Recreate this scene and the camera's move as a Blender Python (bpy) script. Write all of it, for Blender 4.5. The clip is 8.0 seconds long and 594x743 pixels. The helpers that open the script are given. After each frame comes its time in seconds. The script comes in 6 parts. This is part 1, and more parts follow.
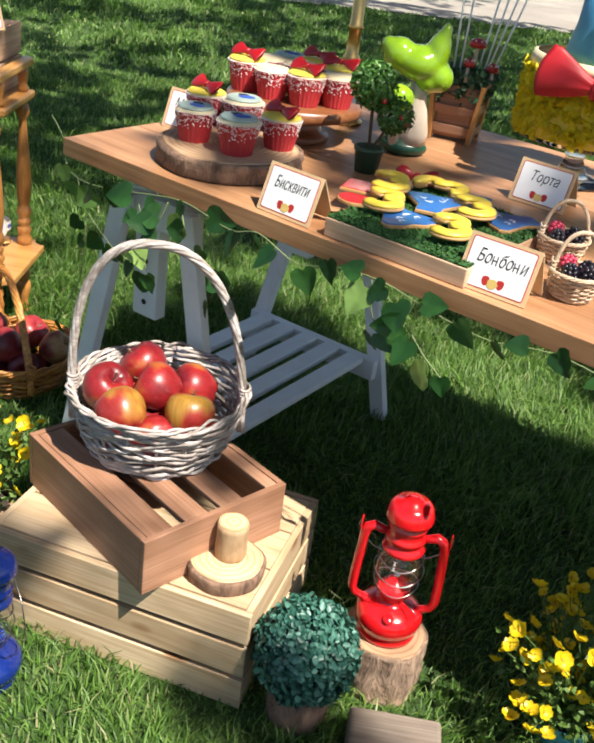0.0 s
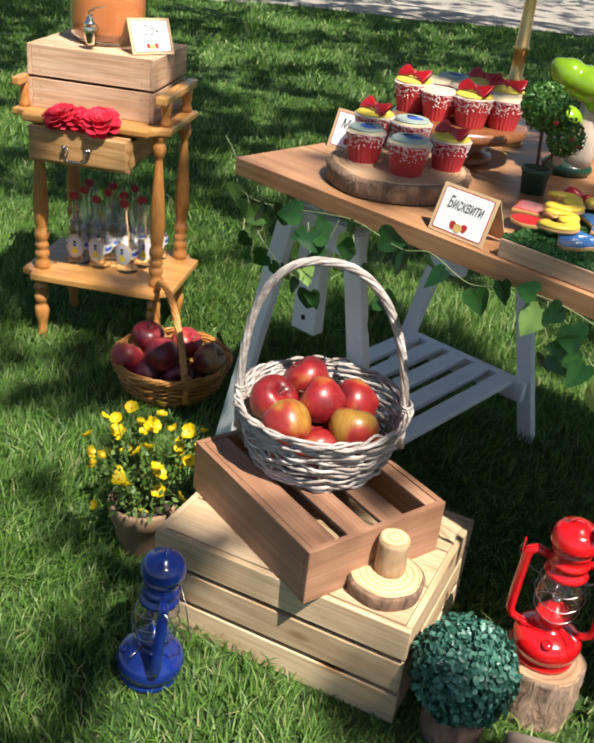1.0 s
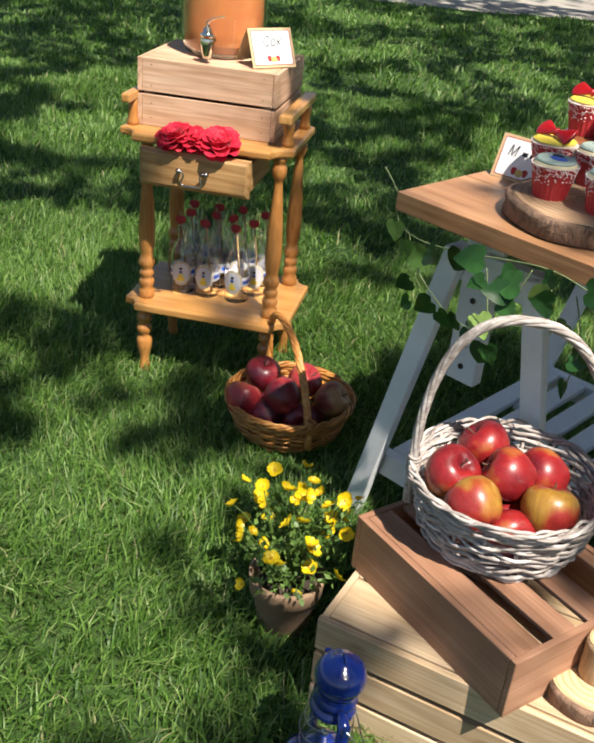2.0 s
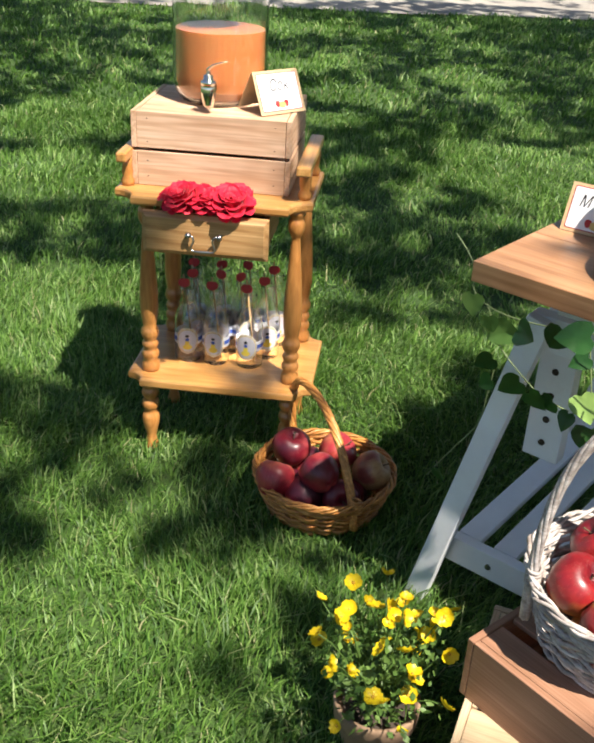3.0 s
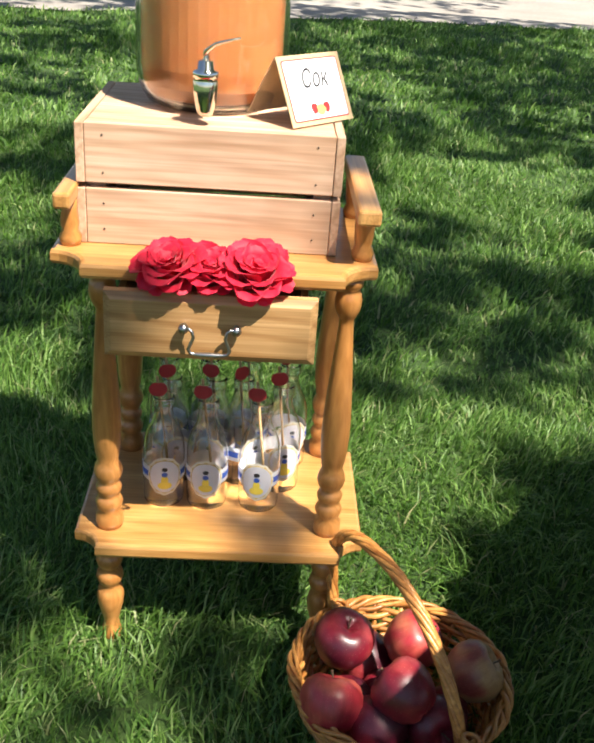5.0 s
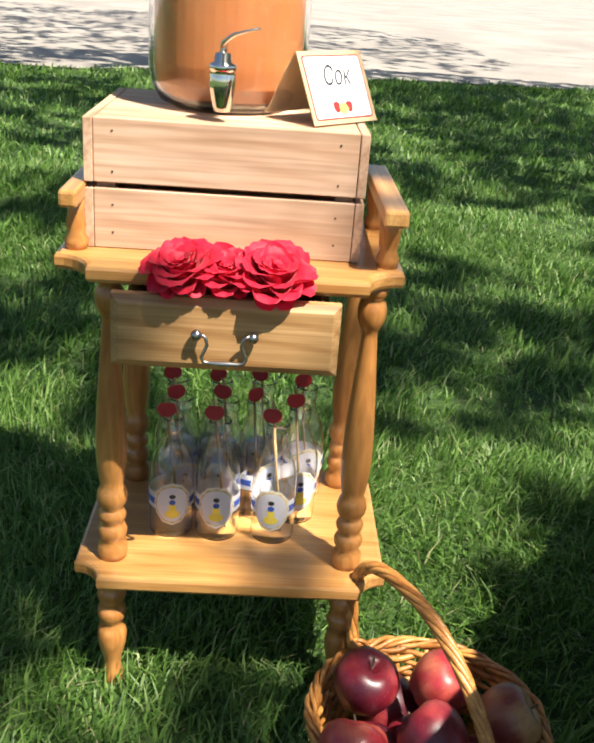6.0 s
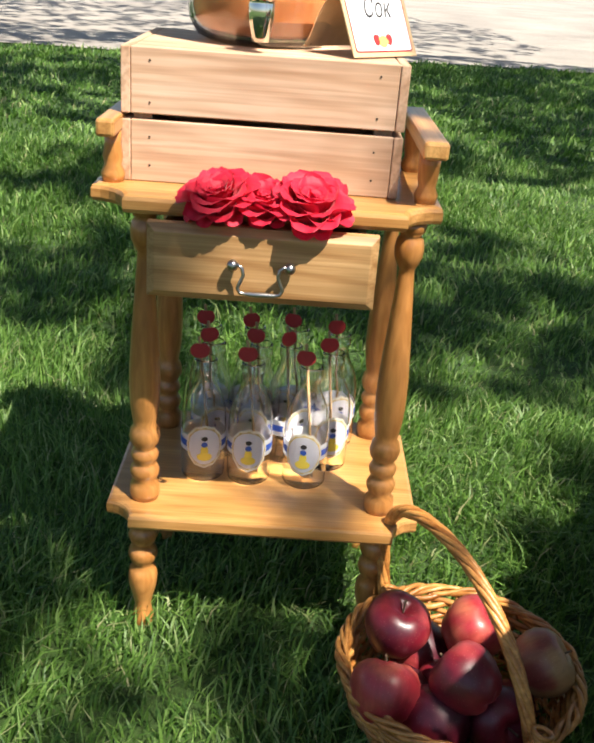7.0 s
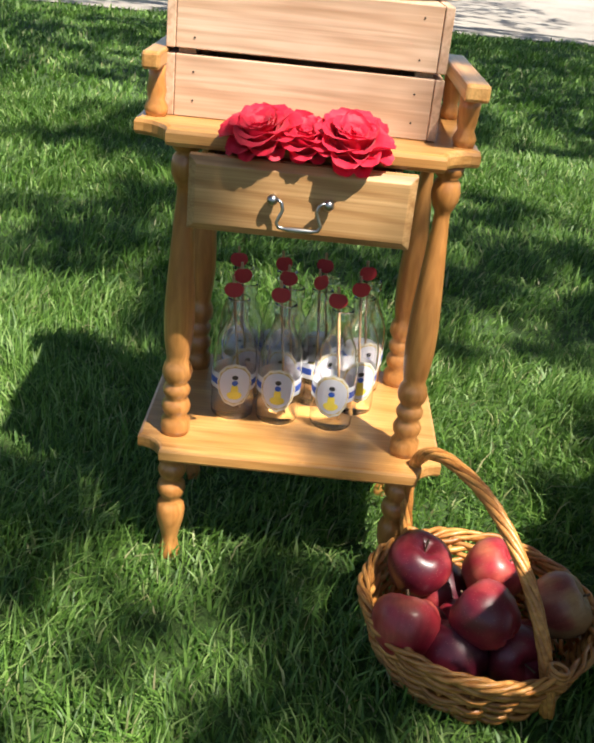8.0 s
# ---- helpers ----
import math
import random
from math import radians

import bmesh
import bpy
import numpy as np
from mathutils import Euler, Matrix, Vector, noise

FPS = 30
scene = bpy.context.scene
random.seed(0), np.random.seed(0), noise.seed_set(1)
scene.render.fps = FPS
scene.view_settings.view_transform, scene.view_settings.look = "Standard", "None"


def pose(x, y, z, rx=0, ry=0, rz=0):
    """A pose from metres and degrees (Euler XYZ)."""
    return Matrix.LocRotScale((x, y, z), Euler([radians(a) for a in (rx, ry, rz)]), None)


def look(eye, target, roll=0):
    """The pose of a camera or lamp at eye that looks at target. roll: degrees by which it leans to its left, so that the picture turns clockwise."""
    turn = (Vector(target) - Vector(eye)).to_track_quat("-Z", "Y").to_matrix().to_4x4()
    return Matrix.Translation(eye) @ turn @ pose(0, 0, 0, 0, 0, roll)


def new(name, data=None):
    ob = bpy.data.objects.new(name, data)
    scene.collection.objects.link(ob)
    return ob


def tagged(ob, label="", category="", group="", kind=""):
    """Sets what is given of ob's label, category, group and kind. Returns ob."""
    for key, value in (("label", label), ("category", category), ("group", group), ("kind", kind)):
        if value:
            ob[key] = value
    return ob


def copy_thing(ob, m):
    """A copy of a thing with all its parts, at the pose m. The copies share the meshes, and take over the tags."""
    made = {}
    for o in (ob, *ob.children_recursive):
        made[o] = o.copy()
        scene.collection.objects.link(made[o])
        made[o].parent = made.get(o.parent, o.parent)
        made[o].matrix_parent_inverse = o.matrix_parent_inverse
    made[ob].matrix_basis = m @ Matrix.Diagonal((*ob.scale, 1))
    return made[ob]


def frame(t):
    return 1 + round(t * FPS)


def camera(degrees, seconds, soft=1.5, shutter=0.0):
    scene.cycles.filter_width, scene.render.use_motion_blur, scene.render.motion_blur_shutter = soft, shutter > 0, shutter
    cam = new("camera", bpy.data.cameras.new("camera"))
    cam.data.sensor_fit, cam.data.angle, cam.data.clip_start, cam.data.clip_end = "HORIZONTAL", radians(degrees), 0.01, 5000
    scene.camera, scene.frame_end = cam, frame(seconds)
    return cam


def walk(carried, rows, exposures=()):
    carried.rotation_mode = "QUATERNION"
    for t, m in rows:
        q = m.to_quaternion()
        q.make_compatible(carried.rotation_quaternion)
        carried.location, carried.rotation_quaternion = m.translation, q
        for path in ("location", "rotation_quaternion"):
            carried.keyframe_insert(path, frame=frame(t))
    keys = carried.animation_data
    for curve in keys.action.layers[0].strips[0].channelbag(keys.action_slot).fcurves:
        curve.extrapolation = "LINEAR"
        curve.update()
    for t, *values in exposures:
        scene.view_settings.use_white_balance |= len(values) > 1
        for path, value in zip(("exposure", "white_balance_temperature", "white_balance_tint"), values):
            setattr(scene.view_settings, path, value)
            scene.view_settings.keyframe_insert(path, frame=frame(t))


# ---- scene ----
cam = camera(35.2, 8.0, 2.6)
PATH = [
    (0, (0.093, 0.193, 1.248), (0.096, 1.956, 0.302), 8.1),
    (0.5, (0.066, 0.181, 1.25), (-0.054, 1.95, 0.326), 7.1),
    (1, (0.01, 0.161, 1.249), (-0.233, 1.909, 0.308), 6.3),
    (1.5, (-0.121, 0.236, 1.236), (-0.445, 1.958, 0.272), 5.8),
    (3, (-0.523, 0.558, 1.264), (-0.695, 2.308, 0.311), 3.0),
    (3.5, (-0.649, 0.696, 1.271), (-0.673, 2.465, 0.338), 3.1),
    (4, (-0.748, 0.947, 1.255), (-0.703, 2.704, 0.301), 4.5),
    (4.5, (-0.794, 1.161, 1.186), (-0.728, 2.912, 0.221), 4.4),
    (5, (-0.848, 1.293, 1.073), (-0.756, 3.068, 0.157), 4.2),
    (6.5, (-0.866, 1.347, 0.956), (-0.798, 3.188, 0.177), 4.5),
    (7, (-0.872, 1.326, 0.914), (-0.842, 3.15, 0.094), 4.3),
    (7.5, (-0.881, 1.306, 0.886), (-0.873, 3.122, 0.048), 4.5),
    (8, (-0.891, 1.288, 0.88), (-0.887, 3.087, 0.007), 5.9),
]
walk(cam, [(t, look(eye, target, roll)) for t, eye, target, roll in PATH], exposures=((0.0, 1.06), (1.5, 0.83), (3.0, 1.17), (4.5, 1.37), (6.5, 1.22), (8.0, 1.25)))

# ---- sun and sky ----
SHADE = (-0.425, 0.44)          # where one metre of height throws its shadow
FLAT = math.hypot(*SHADE)
ELEV = math.atan2(1.0, FLAT)
sun = new("sun", bpy.data.lights.new("sun", "SUN"))
sun.data.energy, sun.data.angle, sun.data.color = 5.0, radians(0.6), (1.0, 0.93, 0.82)
sun.matrix_world = look((0, 0, 20), (SHADE[0] * 20, SHADE[1] * 20, 0))
world = bpy.data.worlds.new("world")
scene.world = world
world.use_nodes = True
sky = world.node_tree.nodes.new("ShaderNodeTexSky")
sky.sky_type, sky.sun_disc = "NISHITA", False
sky.sun_elevation = ELEV
sky.sun_rotation = math.atan2(-SHADE[0], -SHADE[1])
back = world.node_tree.nodes["Background"]
world.node_tree.links.new(sky.outputs[0], back.inputs[0])
back.inputs[1].default_value = 0.058


# ---- materials ----
def nodes_of(name):
    m = bpy.data.materials.new(name)
    m.use_nodes = True
    t = m.node_tree
    return m, t, t.nodes["Principled BSDF"], t.links


def node(t, kind, **sockets):
    n = t.nodes.new(kind)
    for key, value in sockets.items():
        n.inputs[key.replace("_", " ")].default_value = value
    return n


def ramp(t, *stops):
    r = t.nodes.new("ShaderNodeValToRGB")
    while len(r.color_ramp.elements) < len(stops):
        r.color_ramp.elements.new(0.5)
    for e, (p, c) in zip(r.color_ramp.elements, stops):
        e.position, e.color = p, (*c, 1)
    return r


def mix(t, fac, a, b, mode="MIX"):
    n = t.nodes.new("ShaderNodeMix")
    n.data_type, n.blend_type = "RGBA", mode
    for i, v in ((0, fac), (6, a), (7, b)):
        if isinstance(v, bpy.types.NodeSocket):
            t.links.new(v, n.inputs[i])
        else:
            n.inputs[i].default_value = v if i == 0 else (*v, 1)
    return n.outputs[2]


def bump(t, bsdf, height, strength, distance=0.002):
    b = node(t, "ShaderNodeBump", Strength=strength, Distance=distance)
    t.links.new(height, b.inputs["Height"])
    t.links.new(b.outputs[0], bsdf.inputs["Normal"])


def shifted(t):
    """Object coordinates, moved by a random step for each object."""
    co = t.nodes.new("ShaderNodeTexCoord")
    info = t.nodes.new("ShaderNodeObjectInfo")
    mul = node(t, "ShaderNodeMath")
    mul.operation, mul.inputs[1].default_value = "MULTIPLY", 37.0
    add = node(t, "ShaderNodeVectorMath")
    t.links.new(info.outputs["Random"], mul.inputs[0])
    t.links.new(co.outputs["Object"], add.inputs[0])
    t.links.new(mul.outputs[0], add.inputs[1])
    return add.outputs[0], info.outputs["Random"]


def wood(name, pale, dark, rough=0.5, grain=(3.0, 45.0, 45.0), knots=0.0, coat=0.0, relief=0.25, vary=0.25, figure=0.0):
    """Planed wood, its grain along the piece's local x."""
    m, t, p, L = nodes_of(name)
    at, rnd = shifted(t)
    mp = node(t, "ShaderNodeMapping", Scale=grain)
    L.new(at, mp.inputs[0])
    n1 = node(t, "ShaderNodeTexNoise", Scale=1.0, Detail=4.0, Roughness=0.6, Distortion=0.9)
    L.new(mp.outputs[0], n1.inputs["Vector"])
    mp2 = node(t, "ShaderNodeMapping", Scale=(grain[0] * 2, grain[1] * 7, grain[2] * 7))
    L.new(at, mp2.inputs[0])
    n2 = node(t, "ShaderNodeTexNoise", Scale=1.0, Detail=2.0)
    L.new(mp2.outputs[0], n2.inputs["Vector"])
    r1 = ramp(t, (0.30, dark), (0.50, tuple((a + b) / 2 for a, b in zip(pale, dark))), (0.66, pale))
    L.new(n1.outputs[0], r1.inputs[0])
    r2 = ramp(t, (0.35, (0.72, 0.68, 0.62)), (0.6, (1, 1, 1)))
    L.new(n2.outputs[0], r2.inputs[0])
    c = mix(t, 0.7, r1.outputs[0], r2.outputs[0], "MULTIPLY")
    big = node(t, "ShaderNodeTexNoise", Scale=5.0, Detail=3.0)
    L.new(at, big.inputs["Vector"])
    r3 = ramp(t, (0.35, (1 - vary, 1 - vary * 1.15, 1 - vary * 1.3)), (0.65, (1, 1, 1)))
    L.new(big.outputs[0], r3.inputs[0])
    c = mix(t, 1.0, c, r3.outputs[0], "MULTIPLY")
    if figure:
        mf = node(t, "ShaderNodeMapping", Scale=(1.3, 9.0, 9.0))
        L.new(at, mf.inputs[0])
        wv = node(t, "ShaderNodeTexWave", Scale=2.2, Distortion=5.0, Detail=2.0)
        wv.inputs["Detail Scale"].default_value = 0.7
        wv.bands_direction = "DIAGONAL"
        L.new(mf.outputs[0], wv.inputs["Vector"])
        rf = ramp(t, (0.0, (0.62, 0.50, 0.38)), (0.30, (0.92, 0.88, 0.82)), (0.6, (1, 1, 1)))
        L.new(wv.outputs[0], rf.inputs[0])
        c = mix(t, figure, c, rf.outputs[0], "MULTIPLY")
    if knots:
        mk = node(t, "ShaderNodeMapping", Scale=(5.0, 11.0, 11.0))
        L.new(at, mk.inputs[0])
        v = node(t, "ShaderNodeTexVoronoi", Scale=1.0)
        L.new(mk.outputs[0], v.inputs["Vector"])
        rk = ramp(t, (0.05, (0.16, 0.08, 0.03)), (0.10, (0.45, 0.27, 0.13)), (0.17, (1, 1, 1)))
        L.new(v.outputs["Distance"], rk.inputs[0])
        c = mix(t, knots, c, rk.outputs[0], "MULTIPLY")
    rr = ramp(t, (0.0, (0.84, 0.82, 0.8)), (1.0, (1.04, 1.02, 1.0)))
    L.new(rnd, rr.inputs[0])
    c = mix(t, 1.0, c, rr.outputs[0], "MULTIPLY")
    L.new(c, p.inputs["Base Color"])
    p.inputs["Roughness"].default_value = rough
    p.inputs["Coat Weight"].default_value = coat
    p.inputs["Coat Roughness"].default_value = 0.25
    bump(t, p, n2.outputs[0], relief, 0.0008)
    return m


def plain(name, colour, rough=0.5, metal=0.0, scale=60.0, vary=0.25, relief=0.15, coat=0.0, sheen=0.0, dirt=0.0, through_light=0.0):
    """Paint, cloth, icing, metal: one colour with fine unevenness at two scales."""
    m, t, p, L = nodes_of(name)
    at, rnd = shifted(t)
    n1 = node(t, "ShaderNodeTexNoise", Scale=scale, Detail=4.0)
    n2 = node(t, "ShaderNodeTexNoise", Scale=scale * 0.12, Detail=3.0)
    for n in (n1, n2):
        L.new(at, n.inputs["Vector"])
    lo = tuple(c * (1 - vary) for c in colour)
    hi = tuple(min(1, c * (1 + vary * 0.5)) for c in colour)
    r = ramp(t, (0.3, lo), (0.7, hi))
    L.new(n2.outputs[0], r.inputs[0])
    r2 = ramp(t, (0.3, (1 - vary * 0.6,) * 3), (0.6, (1, 1, 1)))
    L.new(n1.outputs[0], r2.inputs[0])
    c = mix(t, 1.0, r.outputs[0], r2.outputs[0], "MULTIPLY")
    if dirt:
        n3 = node(t, "ShaderNodeTexNoise", Scale=scale * 0.5, Detail=6.0, Roughness=0.7)
        L.new(at, n3.inputs["Vector"])
        rd = ramp(t, (0.56, (0, 0, 0)), (0.72, (dirt, dirt, dirt)))
        L.new(n3.outputs[0], rd.inputs[0])
        c = mix(t, rd.outputs[0], c, (0.16, 0.11, 0.07))
    L.new(c, p.inputs["Base Color"])
    p.inputs["Roughness"].default_value = rough
    p.inputs["Metallic"].default_value = metal
    p.inputs["Coat Weight"].default_value = coat
    p.inputs["Coat Roughness"].default_value = 0.08
    p.inputs["Sheen Weight"].default_value = sheen
    if relief:
        bump(t, p, n1.outputs[0], relief, 0.001)
    if through_light:
        tr = t.nodes.new("ShaderNodeBsdfTranslucent")
        L.new(c, tr.inputs[0])
        ms = node(t, "ShaderNodeMixShader")
        ms.inputs[0].default_value = through_light
        L.new(p.outputs[0], ms.inputs[1])
        L.new(tr.outputs[0], ms.inputs[2])
        L.new(ms.outputs[0], t.nodes["Material Output"].inputs[0])
    return m


def leafy(name, stops, rough=0.45, through_light=0.35, island=True):
    """Leaves and blades: the colour changes from piece to piece."""
    m, t, p, L = nodes_of(name)
    if island:
        rnd = t.nodes.new("ShaderNodeNewGeometry").outputs["Random Per Island"]
    else:
        rnd = t.nodes.new("ShaderNodeObjectInfo").outputs["Random"]
    r = ramp(t, *stops)
    L.new(rnd, r.inputs[0])
    co = t.nodes.new("ShaderNodeTexCoord")
    n = node(t, "ShaderNodeTexNoise", Scale=40.0, Detail=3.0)
    L.new(co.outputs["Object"], n.inputs["Vector"])
    rn = ramp(t, (0.3, (0.75, 0.75, 0.75)), (0.65, (1, 1, 1)))
    L.new(n.outputs[0], rn.inputs[0])
    c = mix(t, 1.0, r.outputs[0], rn.outputs[0], "MULTIPLY")
    L.new(c, p.inputs["Base Color"])
    p.inputs["Roughness"].default_value = rough
    tr = t.nodes.new("ShaderNodeBsdfTranslucent")
    L.new(c, tr.inputs[0])
    ms = node(t, "ShaderNodeMixShader")
    ms.inputs[0].default_value = through_light
    L.new(p.outputs[0], ms.inputs[1])
    L.new(tr.outputs[0], ms.inputs[2])
    L.new(ms.outputs[0], t.nodes["Material Output"].inputs[0])
    return m


def glass(name, tint=(1, 1, 1), rough=0.0, ior=1.45):
    m, t, p, L = nodes_of(name)
    p.inputs["Base Color"].default_value = (*tint, 1)
    p.inputs["Transmission Weight"].default_value = 1.0
    p.inputs["Roughness"].default_value = rough
    p.inputs["IOR"].default_value = ior
    return m


def apple_skin(name, red, deep, gold, share, rough=0.38, coat=0.25):
    """Apple skin: red with fine streaks, a golden blush on one side."""
    m, t, p, L = nodes_of(name)
    at, rnd = shifted(t)
    n1 = node(t, "ShaderNodeTexNoise", Scale=14.0, Detail=2.0)
    L.new(at, n1.inputs["Vector"])
    mp = node(t, "ShaderNodeMapping", Scale=(160, 160, 22))
    L.new(at, mp.inputs[0])
    n2 = node(t, "ShaderNodeTexNoise", Scale=1.0, Detail=3.0)
    L.new(mp.outputs[0], n2.inputs["Vector"])
    r1 = ramp(t, (share, gold), (share + 0.13, red), (share + 0.34, deep))
    L.new(n1.outputs[0], r1.inputs[0])
    r2 = ramp(t, (0.35, (0.72, 0.66, 0.62)), (0.6, (1, 1, 1)))
    L.new(n2.outputs[0], r2.inputs[0])
    c = mix(t, 0.7, r1.outputs[0], r2.outputs[0], "MULTIPLY")
    v = node(t, "ShaderNodeTexVoronoi", Scale=260.0)
    L.new(at, v.inputs["Vector"])
    rv = ramp(t, (0.10, (0.75, 0.6, 0.4)), (0.2, (0, 0, 0)))
    L.new(v.outputs["Distance"], rv.inputs[0])
    c = mix(t, 0.12, c, rv.outputs[0], "ADD")
    L.new(c, p.inputs["Base Color"])
    p.inputs["Roughness"].default_value = rough
    p.inputs["Coat Weight"].default_value = coat
    p.inputs["Coat Roughness"].default_value = 0.2
    return m


def bark_mat(name, lo, hi, scale=(30, 30, 9)):
    m, t, p, L = nodes_of(name)
    at, rnd = shifted(t)
    mp = node(t, "ShaderNodeMapping", Scale=scale)
    L.new(at, mp.inputs[0])
    n = node(t, "ShaderNodeTexNoise", Scale=1.5, Detail=6.0, Roughness=0.7, Distortion=0.6)
    L.new(mp.outputs[0], n.inputs["Vector"])
    r = ramp(t, (0.32, lo), (0.62, hi))
    L.new(n.outputs[0], r.inputs[0])
    L.new(r.outputs[0], p.inputs["Base Color"])
    p.inputs["Roughness"].default_value = 0.9
    bump(t, p, n.outputs[0], 1.0, 0.012)
    return m


def cut_wood(name, pale, ring):
    """Sawn end grain: rings round the local z axis."""
    m, t, p, L = nodes_of(name)
    at = t.nodes.new("ShaderNodeTexCoord").outputs["Object"]
    w = node(t, "ShaderNodeTexWave", Scale=28.0, Distortion=2.5, Detail=3.0)
    w.wave_type, w.rings_direction = "RINGS", "Z"
    L.new(at, w.inputs["Vector"])
    n = node(t, "ShaderNodeTexNoise", Scale=9.0, Detail=4.0)
    L.new(at, n.inputs["Vector"])
    r = ramp(t, (0.0, ring), (0.45, pale), (1.0, pale))
    L.new(w.outputs[0], r.inputs[0])
    r2 = ramp(t, (0.35, (0.78, 0.72, 0.66)), (0.65, (1, 1, 1)))
    L.new(n.outputs[0], r2.inputs[0])
    L.new(mix(t, 1.0, r.outputs[0], r2.outputs[0], "MULTIPLY"), p.inputs["Base Color"])
    p.inputs["Roughness"].default_value = 0.7
    bump(t, p, w.outputs[0], 0.15, 0.001)
    return m


M_PINE = wood("pale_pine", (0.78, 0.62, 0.43), (0.63, 0.45, 0.27), 0.6, knots=0.85, figure=0.2)
M_BOX = wood("stained_wood", (0.52, 0.30, 0.20), (0.38, 0.20, 0.125), 0.55, vary=0.3)
M_TABLE = wood("oiled_tabletop", (0.58, 0.33, 0.18), (0.40, 0.20, 0.10), 0.42, grain=(2.0, 30.0, 30.0), coat=0.15, figure=0.15)
M_TURNED = wood("turned_pine", (0.64, 0.30, 0.09), (0.46, 0.19, 0.045), 0.35, grain=(45.0, 45.0, 3.0), coat=0.4)
M_CART = wood("varnished_pine", (0.72, 0.40, 0.14), (0.55, 0.26, 0.07), 0.35, coat=0.4, figure=0.2)
M_DRAWER = wood("light_pine", (0.66, 0.41, 0.19), (0.44, 0.24, 0.09), 0.45, grain=(1.6, 60.0, 60.0), coat=0.2, figure=0.6)
M_RAW = wood("raw_spruce", (0.80, 0.57, 0.42), (0.66, 0.42, 0.27), 0.62, grain=(2.2, 26.0, 26.0), figure=0.28)
M_GREYWOOD = wood("weathered_wood", (0.36, 0.31, 0.27), (0.16, 0.13, 0.11), 0.85, relief=0.8)
M_WHITE = plain("white_paint", (0.80, 0.82, 0.85), 0.45, scale=30, vary=0.08, relief=0.08, dirt=0.15)
# near-black: painted shade of the peg holes, and the dark nail heads
M_GAP = plain("hole_shade_and_nail", (0.05, 0.035, 0.025), 0.9)
M_STEEL = plain("dull_steel", (0.42, 0.41, 0.40), 0.28, 1.0, vary=0.3)
M_CHROME = plain("chrome", (0.80, 0.77, 0.68), 0.10, 1.0, vary=0.08, relief=0.0)
M_BRASS = plain("aged_brass", (0.62, 0.42, 0.16), 0.28, 1.0, vary=0.3)
M_REDPAINT = plain("red_enamel", (0.62, 0.008, 0.012), 0.18, coat=0.7, vary=0.12, relief=0.03)
M_BLUEPAINT = plain("blue_enamel", (0.006, 0.022, 0.17), 0.18, coat=0.7, vary=0.15, relief=0.03)
M_GLASS = glass("clear_glass")
M_SOIL = plain("dark_soil", (0.05, 0.035, 0.025), 0.95, scale=90, vary=0.5, relief=0.8)


# ---- building helpers ----
def part(name, bm, material, parent, label="", m=None, smooth=False):
    """Link a bmesh as one mesh object under a thing or a part."""
    me = bpy.data.meshes.new(name)
    bm.to_mesh(me)
    bm.free()
    me.materials.append(material)
    if smooth:
        me.shade_smooth()
    return placed(name, me, parent, label, m)


def placed(name, me, parent, label="", m=None):
    """An object on a mesh that others may share."""
    ob = new(name, me)
    if parent is not None:
        ob.parent = parent
    if m is not None:
        ob.matrix_basis = m
    if label:
        tagged(ob, label)
    return ob


def thing(name, m, label, category, group="", kind=""):
    ob = new(name)
    ob.empty_display_size = 0.05
    ob.matrix_basis = m
    return tagged(ob, label, category, group, kind)


def box(sx, sy, sz, bevel=0.002, segs=2):
    """A box with worn edges round the origin, its length along x."""
    bm = bmesh.new()
    bmesh.ops.create_cube(bm, size=1.0)
    bmesh.ops.scale(bm, vec=(sx, sy, sz), verts=bm.verts)
    if bevel:
        bmesh.ops.bevel(bm, geom=bm.edges[:], offset=bevel, segments=segs, affect="EDGES", profile=0.5)
    return bm


def lathe(profile, segs=32, wobble=0.0, seed=0):
    """A turned body round z from (radius, height) pairs, bottom to top."""
    bm = bmesh.new()
    rings = []
    for i, (r, z) in enumerate(profile):
        if r < 1e-5:
            rings.append([bm.verts.new((0, 0, z))])
            continue
        ring = []
        for k in range(segs):
            a = 2 * math.pi * k / segs
            rr = r * (1 + wobble * noise.noise((math.cos(a) * 1.6 + seed, math.sin(a) * 1.6, z * 6)))
            ring.append(bm.verts.new((rr * math.cos(a), rr * math.sin(a), z)))
        rings.append(ring)
    for a, b in zip(rings, rings[1:]):
        for k in range(segs):
            k2 = (k + 1) % segs
            if len(a) == 1 and len(b) == 1:
                continue
            if len(a) == 1:
                bm.faces.new((a[0], b[k2], b[k]))
            elif len(b) == 1:
                bm.faces.new((a[k], a[k2], b[0]))
            else:
                bm.faces.new((a[k], a[k2], b[k2], b[k]))
    bmesh.ops.recalc_face_normals(bm, faces=bm.faces[:])
    return bm


